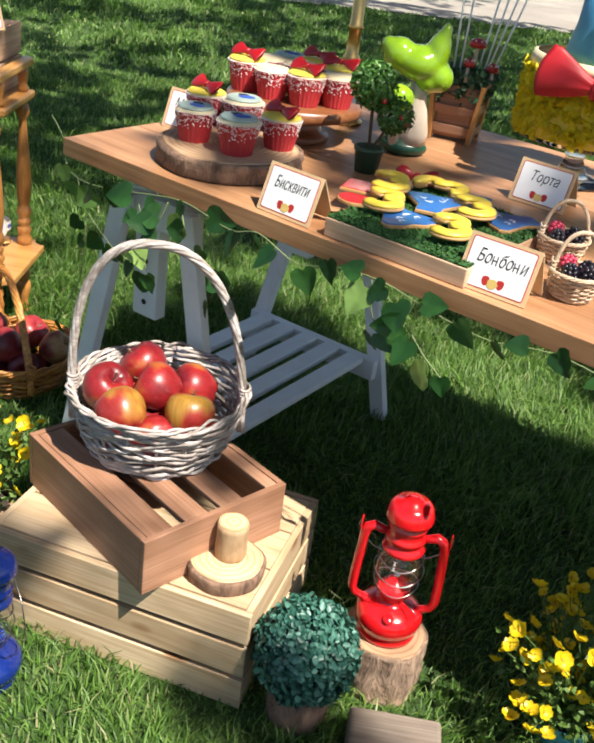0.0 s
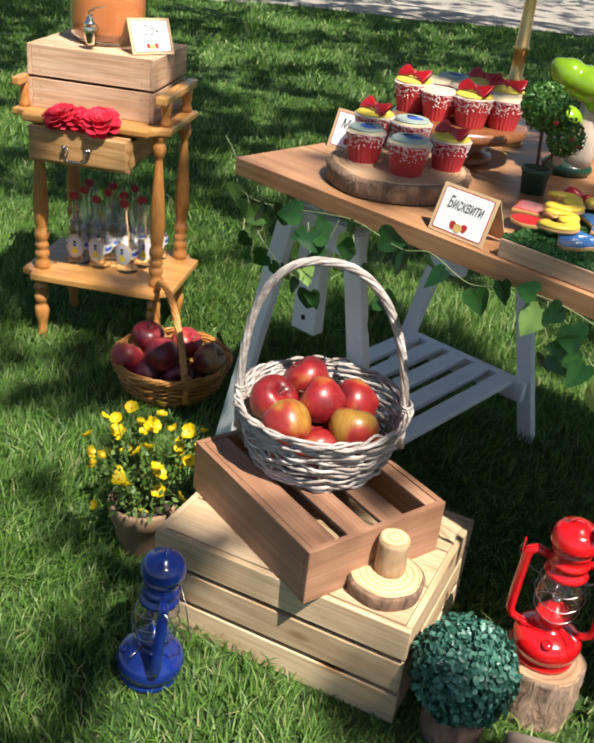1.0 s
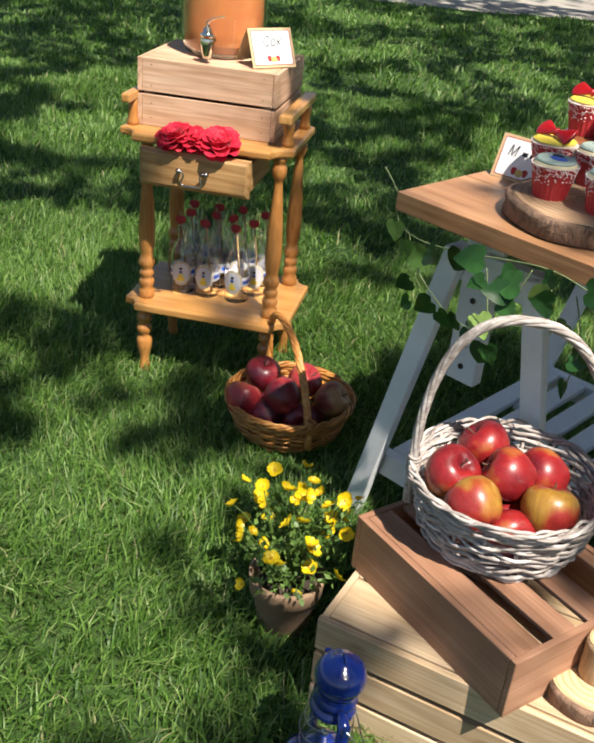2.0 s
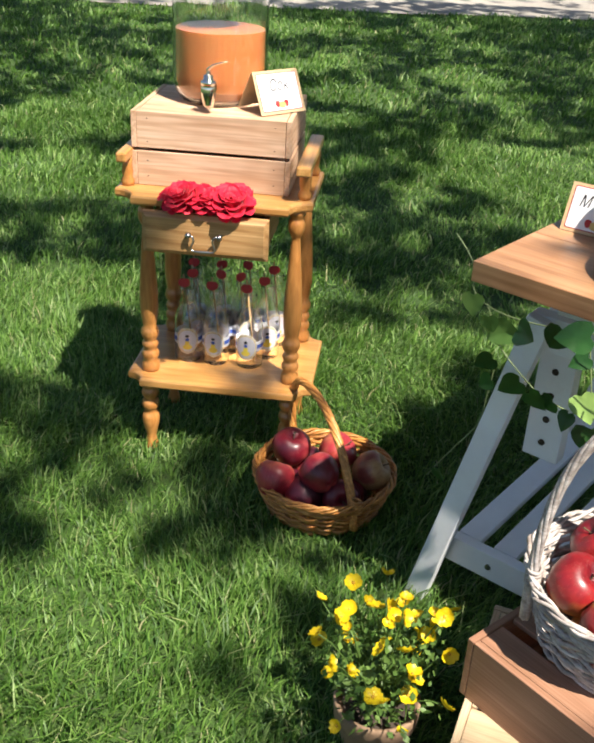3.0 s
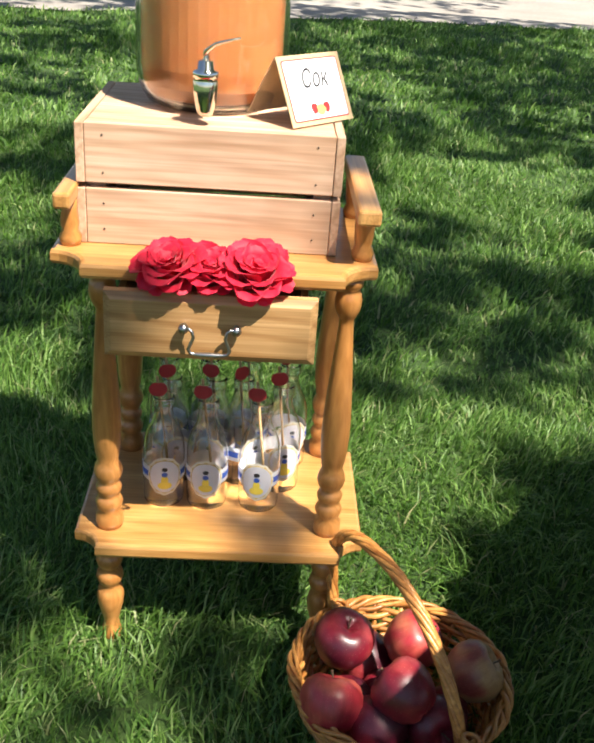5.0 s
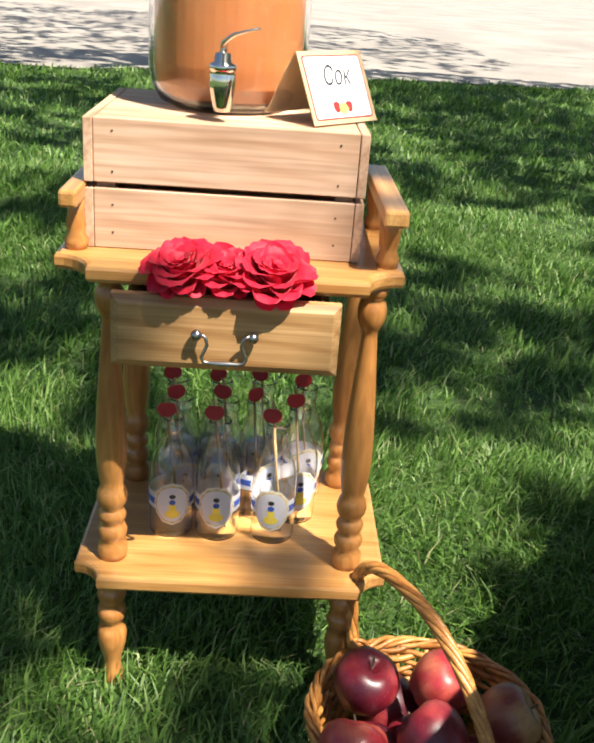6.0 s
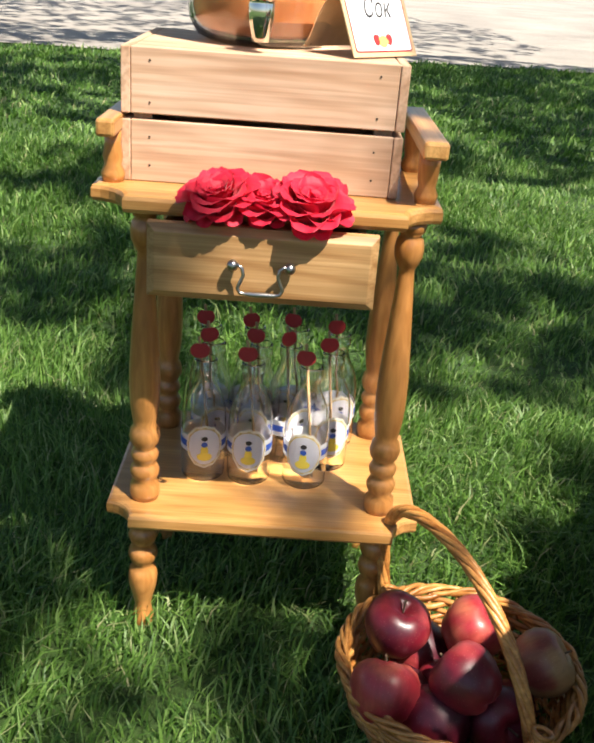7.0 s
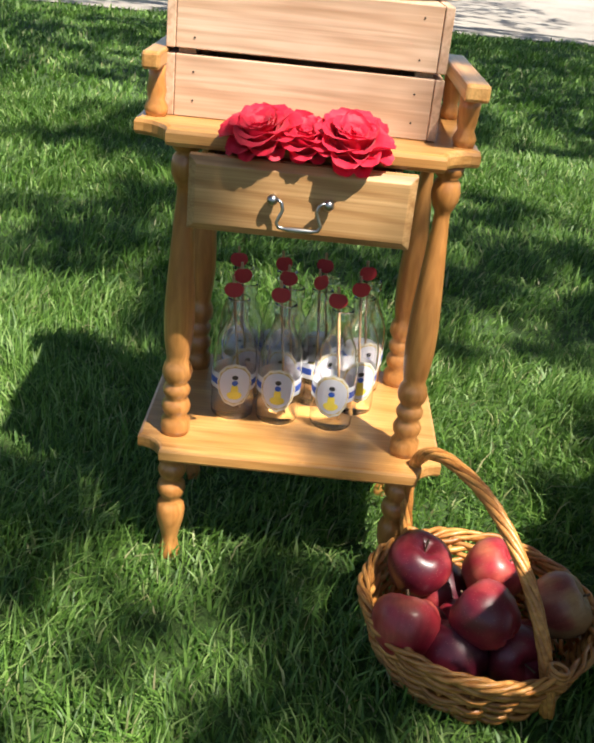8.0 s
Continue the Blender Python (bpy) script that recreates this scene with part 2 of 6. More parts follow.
def tube(points, radius, segs=8, closed=False, bm=None, flat=1.0):
    """A round bar along points; radius is a number or one for each point."""
    bm = bm or bmesh.new()
    pts = [Vector(p) for p in points]
    n = len(pts)
    radii = radius if isinstance(radius, (list, tuple)) else [radius] * n
    rings, side = [], None
    for i, p in enumerate(pts):
        if closed:
            d = pts[(i + 1) % n] - pts[i - 1]
        else:
            d = pts[min(i + 1, n - 1)] - pts[max(i - 1, 0)]
        d = d.normalized() if d.length > 1e-9 else Vector((0, 0, 1))
        if side is None:
            side = d.orthogonal().normalized()
        side = (side - d * side.dot(d))
        side = side.normalized() if side.length > 1e-6 else d.orthogonal().normalized()
        up = d.cross(side)
        rings.append([bm.verts.new(p + (side * math.cos(a) + up * math.sin(a) * flat) * radii[i])
                      for a in (2 * math.pi * k / segs for k in range(segs))])
    pairs = list(zip(rings, rings[1:])) + ([(rings[-1], rings[0])] if closed else [])
    for a, b in pairs:
        for k in range(segs):
            bm.faces.new((a[k], a[(k + 1) % segs], b[(k + 1) % segs], b[k]))
    if not closed:
        bm.faces.new(rings[0][::-1])
        bm.faces.new(rings[-1])
    return bm


def slab(outline, thick, bevel=0.002):
    """A flat plate of the given outline in xy, from z = 0 up to thick."""
    bm = bmesh.new()
    vs = [bm.verts.new((x, y, 0)) for x, y in outline]
    f = bm.faces.new(vs)
    bm.normal_update()
    if f.normal.z > 0:
        bmesh.ops.reverse_faces(bm, faces=[f])
    up = bmesh.ops.extrude_face_region(bm, geom=[f])
    bmesh.ops.translate(bm, vec=(0, 0, thick), verts=[v for v in up["geom"] if isinstance(v, bmesh.types.BMVert)])
    bmesh.ops.recalc_face_normals(bm, faces=bm.faces[:])
    if bevel:
        edges = [e for e in bm.edges if len(e.link_faces) == 2 and e.calc_face_angle(0) > 1.0 and abs(e.verts[0].co.z - e.verts[1].co.z) < 1e-6]
        bmesh.ops.bevel(bm, geom=edges, offset=bevel, segments=2, affect="EDGES", profile=0.5)
    return bm


def blob(radius, subdiv=3, lump=0.0, freq=10.0, squash=(1, 1, 1), seed=0.0):
    bm = bmesh.new()
    bmesh.ops.create_icosphere(bm, subdivisions=subdiv, radius=radius)
    for v in bm.verts:
        k = 1 + lump * noise.noise(v.co * freq + Vector((seed, seed, seed)))
        v.co = Vector(v.co[i] * squash[i] * k for i in range(3))
    return bm


def quick_mesh(name, verts, faces_tri, material):
    """A large mesh from numpy arrays of corners and triangles."""
    me = bpy.data.meshes.new(name)
    me.vertices.add(len(verts))
    me.vertices.foreach_set("co", verts.astype(np.float32).ravel())
    me.loops.add(faces_tri.size)
    me.loops.foreach_set("vertex_index", faces_tri.astype(np.int32).ravel())
    me.polygons.add(len(faces_tri))
    me.polygons.foreach_set("loop_start", np.arange(0, faces_tri.size, 3, dtype=np.int32))
    me.update(calc_edges=True)
    me.validate()
    me.materials.append(material)
    return me


# ---- ground, path and lawn ----
def road_edge(x):
    return 10.6 + 0.22 * x + 0.22 * noise.noise((x * 0.9, 3.1, 0)) + 0.12 * noise.noise((x * 3.1, 7.7, 0))


def ground_material():
    m, t, p, L = nodes_of("lawn_soil")
    co = t.nodes.new("ShaderNodeTexCoord").outputs["Object"]
    n1 = node(t, "ShaderNodeTexNoise", Scale=1.3, Detail=6.0)
    n2 = node(t, "ShaderNodeTexNoise", Scale=70.0, Detail=5.0, Roughness=0.7)
    for n in (n1, n2):
        L.new(co, n.inputs["Vector"])
    r1 = ramp(t, (0.35, (0.035, 0.085, 0.015)), (0.65, (0.075, 0.15, 0.025)))
    L.new(n1.outputs[0], r1.inputs[0])
    r2 = ramp(t, (0.35, (0.35, 0.32, 0.25)), (0.6, (1, 1, 1)))
    L.new(n2.outputs[0], r2.inputs[0])
    L.new(mix(t, 1.0, r1.outputs[0], r2.outputs[0], "MULTIPLY"), p.inputs["Base Color"])
    p.inputs["Roughness"].default_value = 0.95
    bump(t, p, n2.outputs[0], 0.8, 0.02)
    return m


def road_material():
    m, t, p, L = nodes_of("pale_gravel_path")
    co = t.nodes.new("ShaderNodeTexCoord").outputs["Object"]
    n1 = node(t, "ShaderNodeTexNoise", Scale=0.8, Detail=6.0)
    n2 = node(t, "ShaderNodeTexNoise", Scale=45.0, Detail=5.0, Roughness=0.7)
    for n in (n1, n2):
        L.new(co, n.inputs["Vector"])
    r1 = ramp(t, (0.35, (0.29, 0.26, 0.23)), (0.65, (0.40, 0.365, 0.32)))
    L.new(n1.outputs[0], r1.inputs[0])
    r2 = ramp(t, (0.3, (0.7, 0.68, 0.65)), (0.6, (1, 1, 1)))
    L.new(n2.outputs[0], r2.inputs[0])
    L.new(mix(t, 1.0, r1.outputs[0], r2.outputs[0], "MULTIPLY"), p.inputs["Base Color"])
    p.inputs["Roughness"].default_value = 0.9
    bump(t, p, n2.outputs[0], 0.5, 0.01)
    return m


def build_ground():
    bm = bmesh.new()
    bmesh.ops.create_grid(bm, x_segments=60, y_segments=60, size=300)
    g = part("ground", bm, ground_material(), None)
    tagged(g, "green lawn reaching to the distance in dappled shade", "lawn", kind="structure")
    bm = bmesh.new()
    lo, hi = [], []
    for i in range(241):
        x = -30 + 0.25 * i
        lo.append(bm.verts.new((x, road_edge(x), 0.012)))
        hi.append(bm.verts.new((x * 8, 250 + 0.12 * x, 0.012)))
    for i in range(240):
        bm.faces.new((lo[i], lo[i + 1], hi[i + 1], hi[i]))
    r = part("path", bm, road_material(), None)
    tagged(r, "pale sunlit gravel path beyond the lawn", "path", kind="structure")


def blades(count, x0, x1, y0, y1, length, width, seed, edge=False):
    """Corners and triangles of bent grass blades, each of three triangles."""
    rng = np.random.default_rng(seed)
    x, y = rng.uniform(x0, x1, count), rng.uniform(y0, y1, count)
    tuft = np.sin(x * 9.1 + 1.7 * np.sin(y * 6.3)) * np.sin(y * 8.3 + 2.1 * np.sin(x * 5.1))
    tuft2 = np.sin(x * 2.9 + 1.1 + 1.3 * np.sin(y * 2.2)) * np.sin(y * 3.3)
    h = length * rng.uniform(0.4, 1.15, count) * (1 + 0.42 * tuft + 0.25 * tuft2)
    if edge:
        keep = y < np.array([road_edge(a) for a in x]) + rng.normal(0, 0.06, count)
        x, y, h = x[keep], y[keep], h[keep]
    n = len(x)
    comb = 1.2 * np.sin(x * 3.7 + y * 2.3) + 0.9 * np.sin(y * 6.1 - x * 1.9)
    a = comb + rng.normal(0, 1.3, n)
    lean = np.clip(rng.normal(0.75, 0.32, n), 0.1, 1.5)
    w = width * rng.uniform(0.6, 1.3, n)
    dx, dy = np.cos(a), np.sin(a)
    sa = a + rng.normal(0, 0.6, n)
    sx, sy = -np.sin(sa), np.cos(sa)
    v = np.zeros((n, 5, 3))
    for i, (f, ww) in enumerate(((0.0, 1.0), (0.0, -1.0), (0.55, 0.85), (0.55, -0.85), (1.0, 0.0))):
        out = h * lean * f * f * 0.9
        v[:, i, 0] = x + dx * out + sx * w * ww * 0.5
        v[:, i, 1] = y + dy * out + sy * w * ww * 0.5
        v[:, i, 2] = h * f * (1 - 0.35 * lean * f) - 0.002
    tri = np.array([[0, 1, 3], [0, 3, 2], [2, 3, 4]])
    f = (np.arange(n)[:, None, None] * 5 + tri[None]).reshape(-1, 3)
    return v.reshape(-1, 3), f


def build_grass():
    mat = leafy("grass_blades", ((0.0, (0.050, 0.135, 0.020)), (0.45, (0.120, 0.25, 0.036)), (0.8, (0.21, 0.37, 0.072)), (0.95, (0.31, 0.43, 0.14)), (1.0, (0.45, 0.42, 0.22))), 0.5, 0.42)
    vs, fs, base = [], [], 0
    for args in ((140000, -2.1, 1.25, 0.85, 3.4, 0.057, 0.0034, 1),
                 (85000, -3.4, 2.4, 3.4, 6.0, 0.055, 0.0055, 2),
                 (75000, -5.6, 4.4, 6.0, 11.8, 0.06, 0.011, 3, True)):
        v, f = blades(*args)
        vs.append(v)
        fs.append(f + base)
        base += len(v)
    g = new("grass", quick_mesh("grass", np.concatenate(vs), np.concatenate(fs), mat))
    tagged(g, "thick uncut green lawn grass with bent blades", "grass", kind="stuff")


def leaf_cloud(centres, per, spread, size, seed):
    """Small pointed leaves round each centre: corners and triangles."""
    rng = np.random.default_rng(seed)
    c = np.repeat(centres, per, axis=0)
    n = len(c)
    c = c + rng.normal(0, 1, (n, 3)) * np.array(spread)
    d = rng.normal(0, 1, (n, 3))
    d /= np.linalg.norm(d, axis=1)[:, None]
    s = np.cross(d, rng.normal(0, 1, (n, 3)))
    s /= np.linalg.norm(s, axis=1)[:, None]
    up = np.cross(d, s)
    k = (size * rng.uniform(0.6, 1.3, n))[:, None]
    v = np.stack([c - d * k * 0.5, c + s * k * 0.32 + up * k * 0.08, c + d * k * 0.5, c - s * k * 0.32 + up * k * 0.08], axis=1)
    tri = np.array([[0, 1, 2], [0, 2, 3]])
    return v.reshape(-1, 3), (np.arange(n)[:, None, None] * 4 + tri[None]).reshape(-1, 3)


# where the crown lets the sun through, and where it is thick, by the ground below along the sun's rays
OPENINGS = ((0.0, 4.95, 0.48), (-0.53, 2.81, 0.28), (-0.94, 2.24, 0.13), (-1.04, 1.91, 0.3), (-2.18, 5.37, 0.4), (-1.45, 2.82, 0.2), (-0.76, 1.93, 0.2),
            (-0.11, 7.44, 0.4), (-0.24, 1.22, 0.19), (0.08, 3.02, 0.25), (0.84, 2.52, 0.2), (-1.65, 7.33, 0.5), (-0.97, 5.86, 0.25), (0.58, 1.43, 0.22),
            (-0.96, 3.44, 0.2), (-1.13, 2.33, 0.15), (-1.92, 4.58, 0.4), (-0.74, 1.43, 0.2), (-1.65, 3.15, 0.33), (-0.66, 2.55, 0.15), (-0.01, 1.8, 0.14), (0.22, 2.47, 0.28), (-0.31, 2.36, 0.15), (0.19, 2.48, 0.26), (0.09, 1.42, 0.12), (-0.5, 2.03, 0.12), (-0.12, 2.0, 0.12), (-1.0, 1.7, 0.32), (0.19, 1.66, 0.1), (-1.19, 2.75, 0.2), (-1.01, 2.66, 0.09), (-0.66, 2.30, 0.16), (-0.45, 2.65, 0.15), (-1.13, 2.44, 0.07), (-1.20, 2.22, 0.07), (-1.38, 2.87, 0.10), (-1.45, 3.40, 0.15), (-2.15, 5.98, 0.3), (-0.44, 3.43, 0.12), (-0.53, 3.13, 0.12), (-0.64, 3.52, 0.14), (-1.47, 9.1, 0.4), (-2.42, 5.43, 0.35),
            (0.57, 2.80, 0.15), (-0.80, 6.57, 0.3), (-0.06, 5.2, 0.35), (0.49, 1.47, 0.15), (-0.63, 2.18, 0.09), (-0.53, 2.15, 0.09), (-0.30, 1.70, 0.11), (-0.25, 1.42, 0.10), (-0.14, 2.55, 0.10), (0.18, 2.38, 0.12), (-0.37, 2.50, 0.10), (-1.15, 1.72, 0.25), (-0.98, 1.72, 0.36), (-0.36, 2.02, 0.09), (-0.46, 2.06, 0.08))
THICK = ((-1.17, 2.30, 0.06), (-0.95, 1.83, 0.07), (-0.76, 1.74, 0.07), (-1.12, 1.62, 0.08), (-0.86, 1.55, 0.06), (-0.8, 2.38, 0.1), (-1.12, 2.16, 0.1), (-0.62, 1.9, 0.07), (-0.27, 3.58, 0.3), (0.18, 3.85, 0.3), (-0.9, 2.08, 0.14), (-0.44, 3.3, 0.14), (-1.49, 5.1, 0.4), (-0.51, 1.24, 0.14), (-1.35, 2.47, 0.2), (-0.42, 4.45, 0.3), (-0.85, 2.45, 0.1), (-0.27, 1.83, 0.08), (-1.13, 2.56, 0.05), (-1.23, 2.08, 0.08), (-1.05, 2.13, 0.07), (-0.36, 3.94, 0.2), (-1.98, 4.02, 0.25), (-0.64, 5.47, 0.25), (0.3, 7.8, 0.4))


def build_tree(name, foot, cover, clumps, seed, gap):
    """A shade tree: its crown throws the dappled shade on the ground rectangle cover."""
    rng = np.random.default_rng(seed)
    x0, x1, y0, y1 = cover
    pts = []
    while len(pts) < clumps:
        gx, gy = rng.uniform(x0, x1), rng.uniform(y0, y1)
        fx, fy = (2 * gx - x0 - x1) / (x1 - x0), (2 * gy - y0 - y1) / (y1 - y0)
        if abs(fx) ** 3 + abs(fy) ** 3 > 1:
            continue
        k = 0.55 * noise.noise((gx * 0.9 + seed, gy * 0.9, 0.3)) + 0.8 * noise.noise((gx * 3.0, gy * 3.0 + seed, 1.3)) + 0.75 * noise.noise((gx * 6.5, gy * 6.5 + seed, 2.3)) + 0.4 * noise.noise((gx * 13.0, gy * 13.0 + seed, 3.3))
        k -= 1.5 * max(math.exp(-((gx - ox) ** 2 + (gy - oy) ** 2) / (r + 0.012) ** 2) for ox, oy, r in OPENINGS)
        k += 0.9 * max(math.exp(-((gx - ox) ** 2 + (gy - oy) ** 2) / (r * r)) for ox, oy, r in THICK)
        if k < gap:
            continue
        z = rng.uniform(5.2, 6.8)
        pts.append((gx - SHADE[0] * z, gy - SHADE[1] * z, z))
    tree = thing(name, pose(*foot, 0), "tall shade tree with a wide broken leafy crown", "tree")
    m = np.array(pts) - np.array((*foot, 0))
    v, f = leaf_cloud(m, 16, (0.030, 0.030, 0.035), 0.085, seed)
    mat = bpy.data.materials.get("tree_leaves") or leafy("tree_leaves", ((0, (0.04, 0.10, 0.02)), (1, (0.10, 0.20, 0.04))), 0.5, 0.3)
    bark = bpy.data.materials.get("tree_bark") or bark_mat("tree_bark", (0.08, 0.06, 0.045), (0.24, 0.19, 0.15), (8, 8, 2))
    crown = placed("crown", quick_mesh("crown", v, f, mat), tree)
    bm = tube([(0, 0, -0.1), (0.05, 0.02, 0.9), (0.02, 0.08, 2.6), (0.1, 0.1, 4.2), (0.15, 0.2, 5.8)], [0.30, 0.22, 0.19, 0.15, 0.07], 14)
    part("trunk", bm, bark, tree, smooth=True)
    for i in range(9):
        e = Vector(m[rng.integers(len(m))])
        s = Vector((0.08, 0.1, 3.2 + 0.24 * i))
        part("limb", tube([s, s.lerp(e, 0.15) + Vector((0, 0, 0.15)), s.lerp(e, 0.3) + Vector((0, 0, 0.2)), s.lerp(e, 0.45) + Vector((0, 0, 0.15))], [0.05, 0.022, 0.012, 0.005], 8), bark, tree, smooth=True)


build_ground()
build_grass()
build_tree("tree", (3.4, -2.6), (-4.2, 3.6, -1.0, 5.2), 5200, 11, -0.34)
build_tree("tree", (5.6, 6.6), (-6.5, 5.5, 4.6, 11.6), 7600, 23, -0.30)
build_tree("tree", (9.0, 12.5), (-10.0, 2.0, 10.5, 19.0), 3600, 37, -0.05)


# ---- the long table on trestles ----
U, N = Vector((0.826, -0.5637, 0)), Vector((0.5637, 0.826, 0))      # along the table and across it
ALONG = math.degrees(math.atan2(U.y, U.x))


def at_table(u, n, z=0.75, turn=0.0, rx=0.0, ry=0.0):
    """A pose by the table's own axes: u along it, n across it."""
    p = U * u + N * n
    return pose(p.x, p.y, z, rx, ry, ALONG + turn)


def build_table():
    u0, u1, n0, n1 = -1.402, 0.55, 1.35, 2.29
    tb = thing("table", at_table((u0 + u1) / 2, (n0 + n1) / 2, 0), "long orange-brown wooden table top on white trestles", "table")
    wide = (n1 - n0) / 5
    for k in range(5):
        part("board", box(u1 - u0, wide - 0.0006, 0.033, 0.0012), M_TABLE, tb, m=pose(0, -(n1 - n0) / 2 + wide * (k + 0.5), 0.7335))
    return tb


def build_trestle(u):
    tr = thing("trestle", at_table(u, 1.762, 0, 2), "white painted wooden trestle with slatted shelf under the table", "trestle", "trestles")
    hw, hl, top = 0.225, 0.35, 0.66
    w = 0.041
    for sy in (-1, 1):
        for sx, high in ((-1, -0.070), (1, 0.076 - 0.016 * sy)):
            a, b = Vector((sx * hw, sy * (hl - 0.015), 0)), Vector((high, sy * (hl - 0.015), top))
            d = b - a
            tilt = math.degrees(math.atan2(d.x, d.z))
            mid = (a + b) / 2
            part("leg", box(d.length, w, 0.023, 0.002), M_WHITE, tr, m=pose(*mid, 0, 0, 0) @ pose(0, 0, 0, 0, tilt, 0) @ pose(0, 0, 0, 0, -90, 0) @ pose(0, 0, 0, 90, 0, 0))
        rail = part("rail", box(2 * hw - 0.05, 0.024, 0.055, 0.002), M_WHITE, tr, m=pose(0, sy * (hl - 0.042), 0.144))
        for sx in (-0.09, 0.09):
            part("screw", lathe([(0, -0.001), (0.006, -0.001), (0.006, 0.002), (0.0, 0.003)], 10), M_STEEL, rail, m=pose(sx, sy * 0.012, 0, -sy * 90))
        post = part("inner_post", box(0.296, 0.064, 0.03, 0.002), M_WHITE, tr, m=pose(-0.048, sy * (hl - 0.075), 0.537, 0, -90, 0) @ pose(0, 0, 0, 90))
        # no holes are cut: dark discs carry the shade inside as colour
        for k in range(4):
            part("peg_hole", lathe([(0, 0), (0.006, 0), (0.006, 0.0012), (0, 0.0012)], 10), M_GAP, post, m=pose(-0.115 + 0.045 * k, 0, -sy * 0.016, 0))
        part("head_rail", box(0.19, 0.028, 0.06, 0.002), M_WHITE, tr, m=pose(0, sy * (hl - 0.045), 0.63))
    part("top_beam", box(0.72, 0.075, 0.03, 0.002), M_WHITE, tr, m=pose(0, 0, 0.7015, 0, 0, 90))
    for k in range(5):
        part("slat", box(0.590, 0.046, 0.016, 0.002), M_WHITE, tr, m=pose(-0.146 + 0.073 * k, 0, 0.1645, 0, 0, 90))
    return tr


build_table()
build_trestle(-1.252)
build_trestle(0.25)


# ---- crate with slatted box ----
def build_crate():
    c = thing("wooden_crate", pose(-0.108, 1.538, 0, 0, 0, -15.5), "large pale pine slatted crate standing on the grass", "crate")
    lx, ly, h = 0.482, 0.352, 0.205
    for k in range(3):
        z = 0.031 + k * 0.0715
        for sy in (-1, 1):
            part("plank", box(lx, 0.012, 0.0605, 0.0015), M_PINE, c, m=pose(0, sy * (ly / 2 - 0.006), z))
        for sx in (-1, 1):
            part("plank", box(ly - 0.026, 0.012, 0.0605, 0.0015), M_PINE, c, m=pose(sx * (lx / 2 - 0.007), 0, z, 0, 0, 90))
    for sx in (-1, 1):
        for sy in (-1, 1):
            part("corner_post", box(0.19, 0.03, 0.03, 0.0015), M_PINE, c, m=pose(sx * (lx / 2 - 0.03), sy * (ly / 2 - 0.028), 0.1, 0, 90, 0))
    for k in range(3):
        part("top_board", box(lx - 0.027, 0.104, 0.012, 0.0015), M_PINE, c, m=pose(0, (k - 1) * 0.1085, 0.199))
    for k in range(3):
        part("bottom_board", box(lx - 0.03, 0.095, 0.01, 0.001), M_PINE, c, m=pose(0, (k - 1) * 0.105, 0.008))


def build_slat_box():
    b = thing("slatted_box", pose(-0.099, 1.319, 0.2055, 0, 0, 45.8), "brown stained wooden slatted box lying on the crate", "box")
    lx, ly, h, t = 0.292, 0.363, 0.105, 0.011
    for y in (t / 2, ly - t / 2):
        part("side_board", box(lx, t, h, 0.0015), M_BOX, b, m=pose(lx / 2, y, h / 2))
    for x in (t / 2, lx - t / 2):
        part("end_board", box(ly - 2 * t - 0.001, t, h, 0.0015), M_BOX, b, m=pose(x, ly / 2, h / 2, 0, 0, 90))
    for x, w in ((0.037, 0.048), (0.108, 0.046), (0.180, 0.046), (0.268, 0.024)):
        part("slat", box(ly - 2 * t - 0.002, w, 0.009, 0.0015), M_BOX, b, m=pose(x, ly / 2, h - 0.006, 0, 0, 90))


build_crate()
build_slat_box()


# ---- serving cart ----
def notched(x0, x1, y0, y1, s):
    """A board's outline with scooped corners."""
    out = []
    for cx, cy, a0 in ((x0, y0, 90), (x1, y0, 180), (x1, y1, 270), (x0, y1, 0)):
        arc = [(cx + s * math.cos(radians(a0 - 90 * k / 6)), cy + s * math.sin(radians(a0 - 90 * k / 6))) for k in range(7)]
        out += arc
    return out


def chamfered(sx, sy, sz, c):
    """A drawer front: a board whose front face (towards -y) slopes to its edges."""
    bm = bmesh.new()
    rings = []
    for y, k in ((sy / 2, 0.0), (-sy / 2 + c * 0.7, 0.0), (-sy / 2, c)):
        rings.append([bm.verts.new((x * (sx / 2 - k), y, z * (sz / 2 - k))) for x, z in ((-1, -1), (1, -1), (1, 1), (-1, 1))])
    bm.faces.new(rings[0])
    bm.faces.new(rings[-1])
    for a, b in zip(rings, rings[1:]):
        for k in range(4):
            bm.faces.new((a[k], a[(k + 1) % 4], b[(k + 1) % 4], b[k]))
    bmesh.ops.recalc_face_normals(bm, faces=bm.faces[:])
    bmesh.ops.bevel(bm, geom=bm.edges[:], offset=0.0008, segments=2, affect="EDGES", profile=0.5)
    return bm


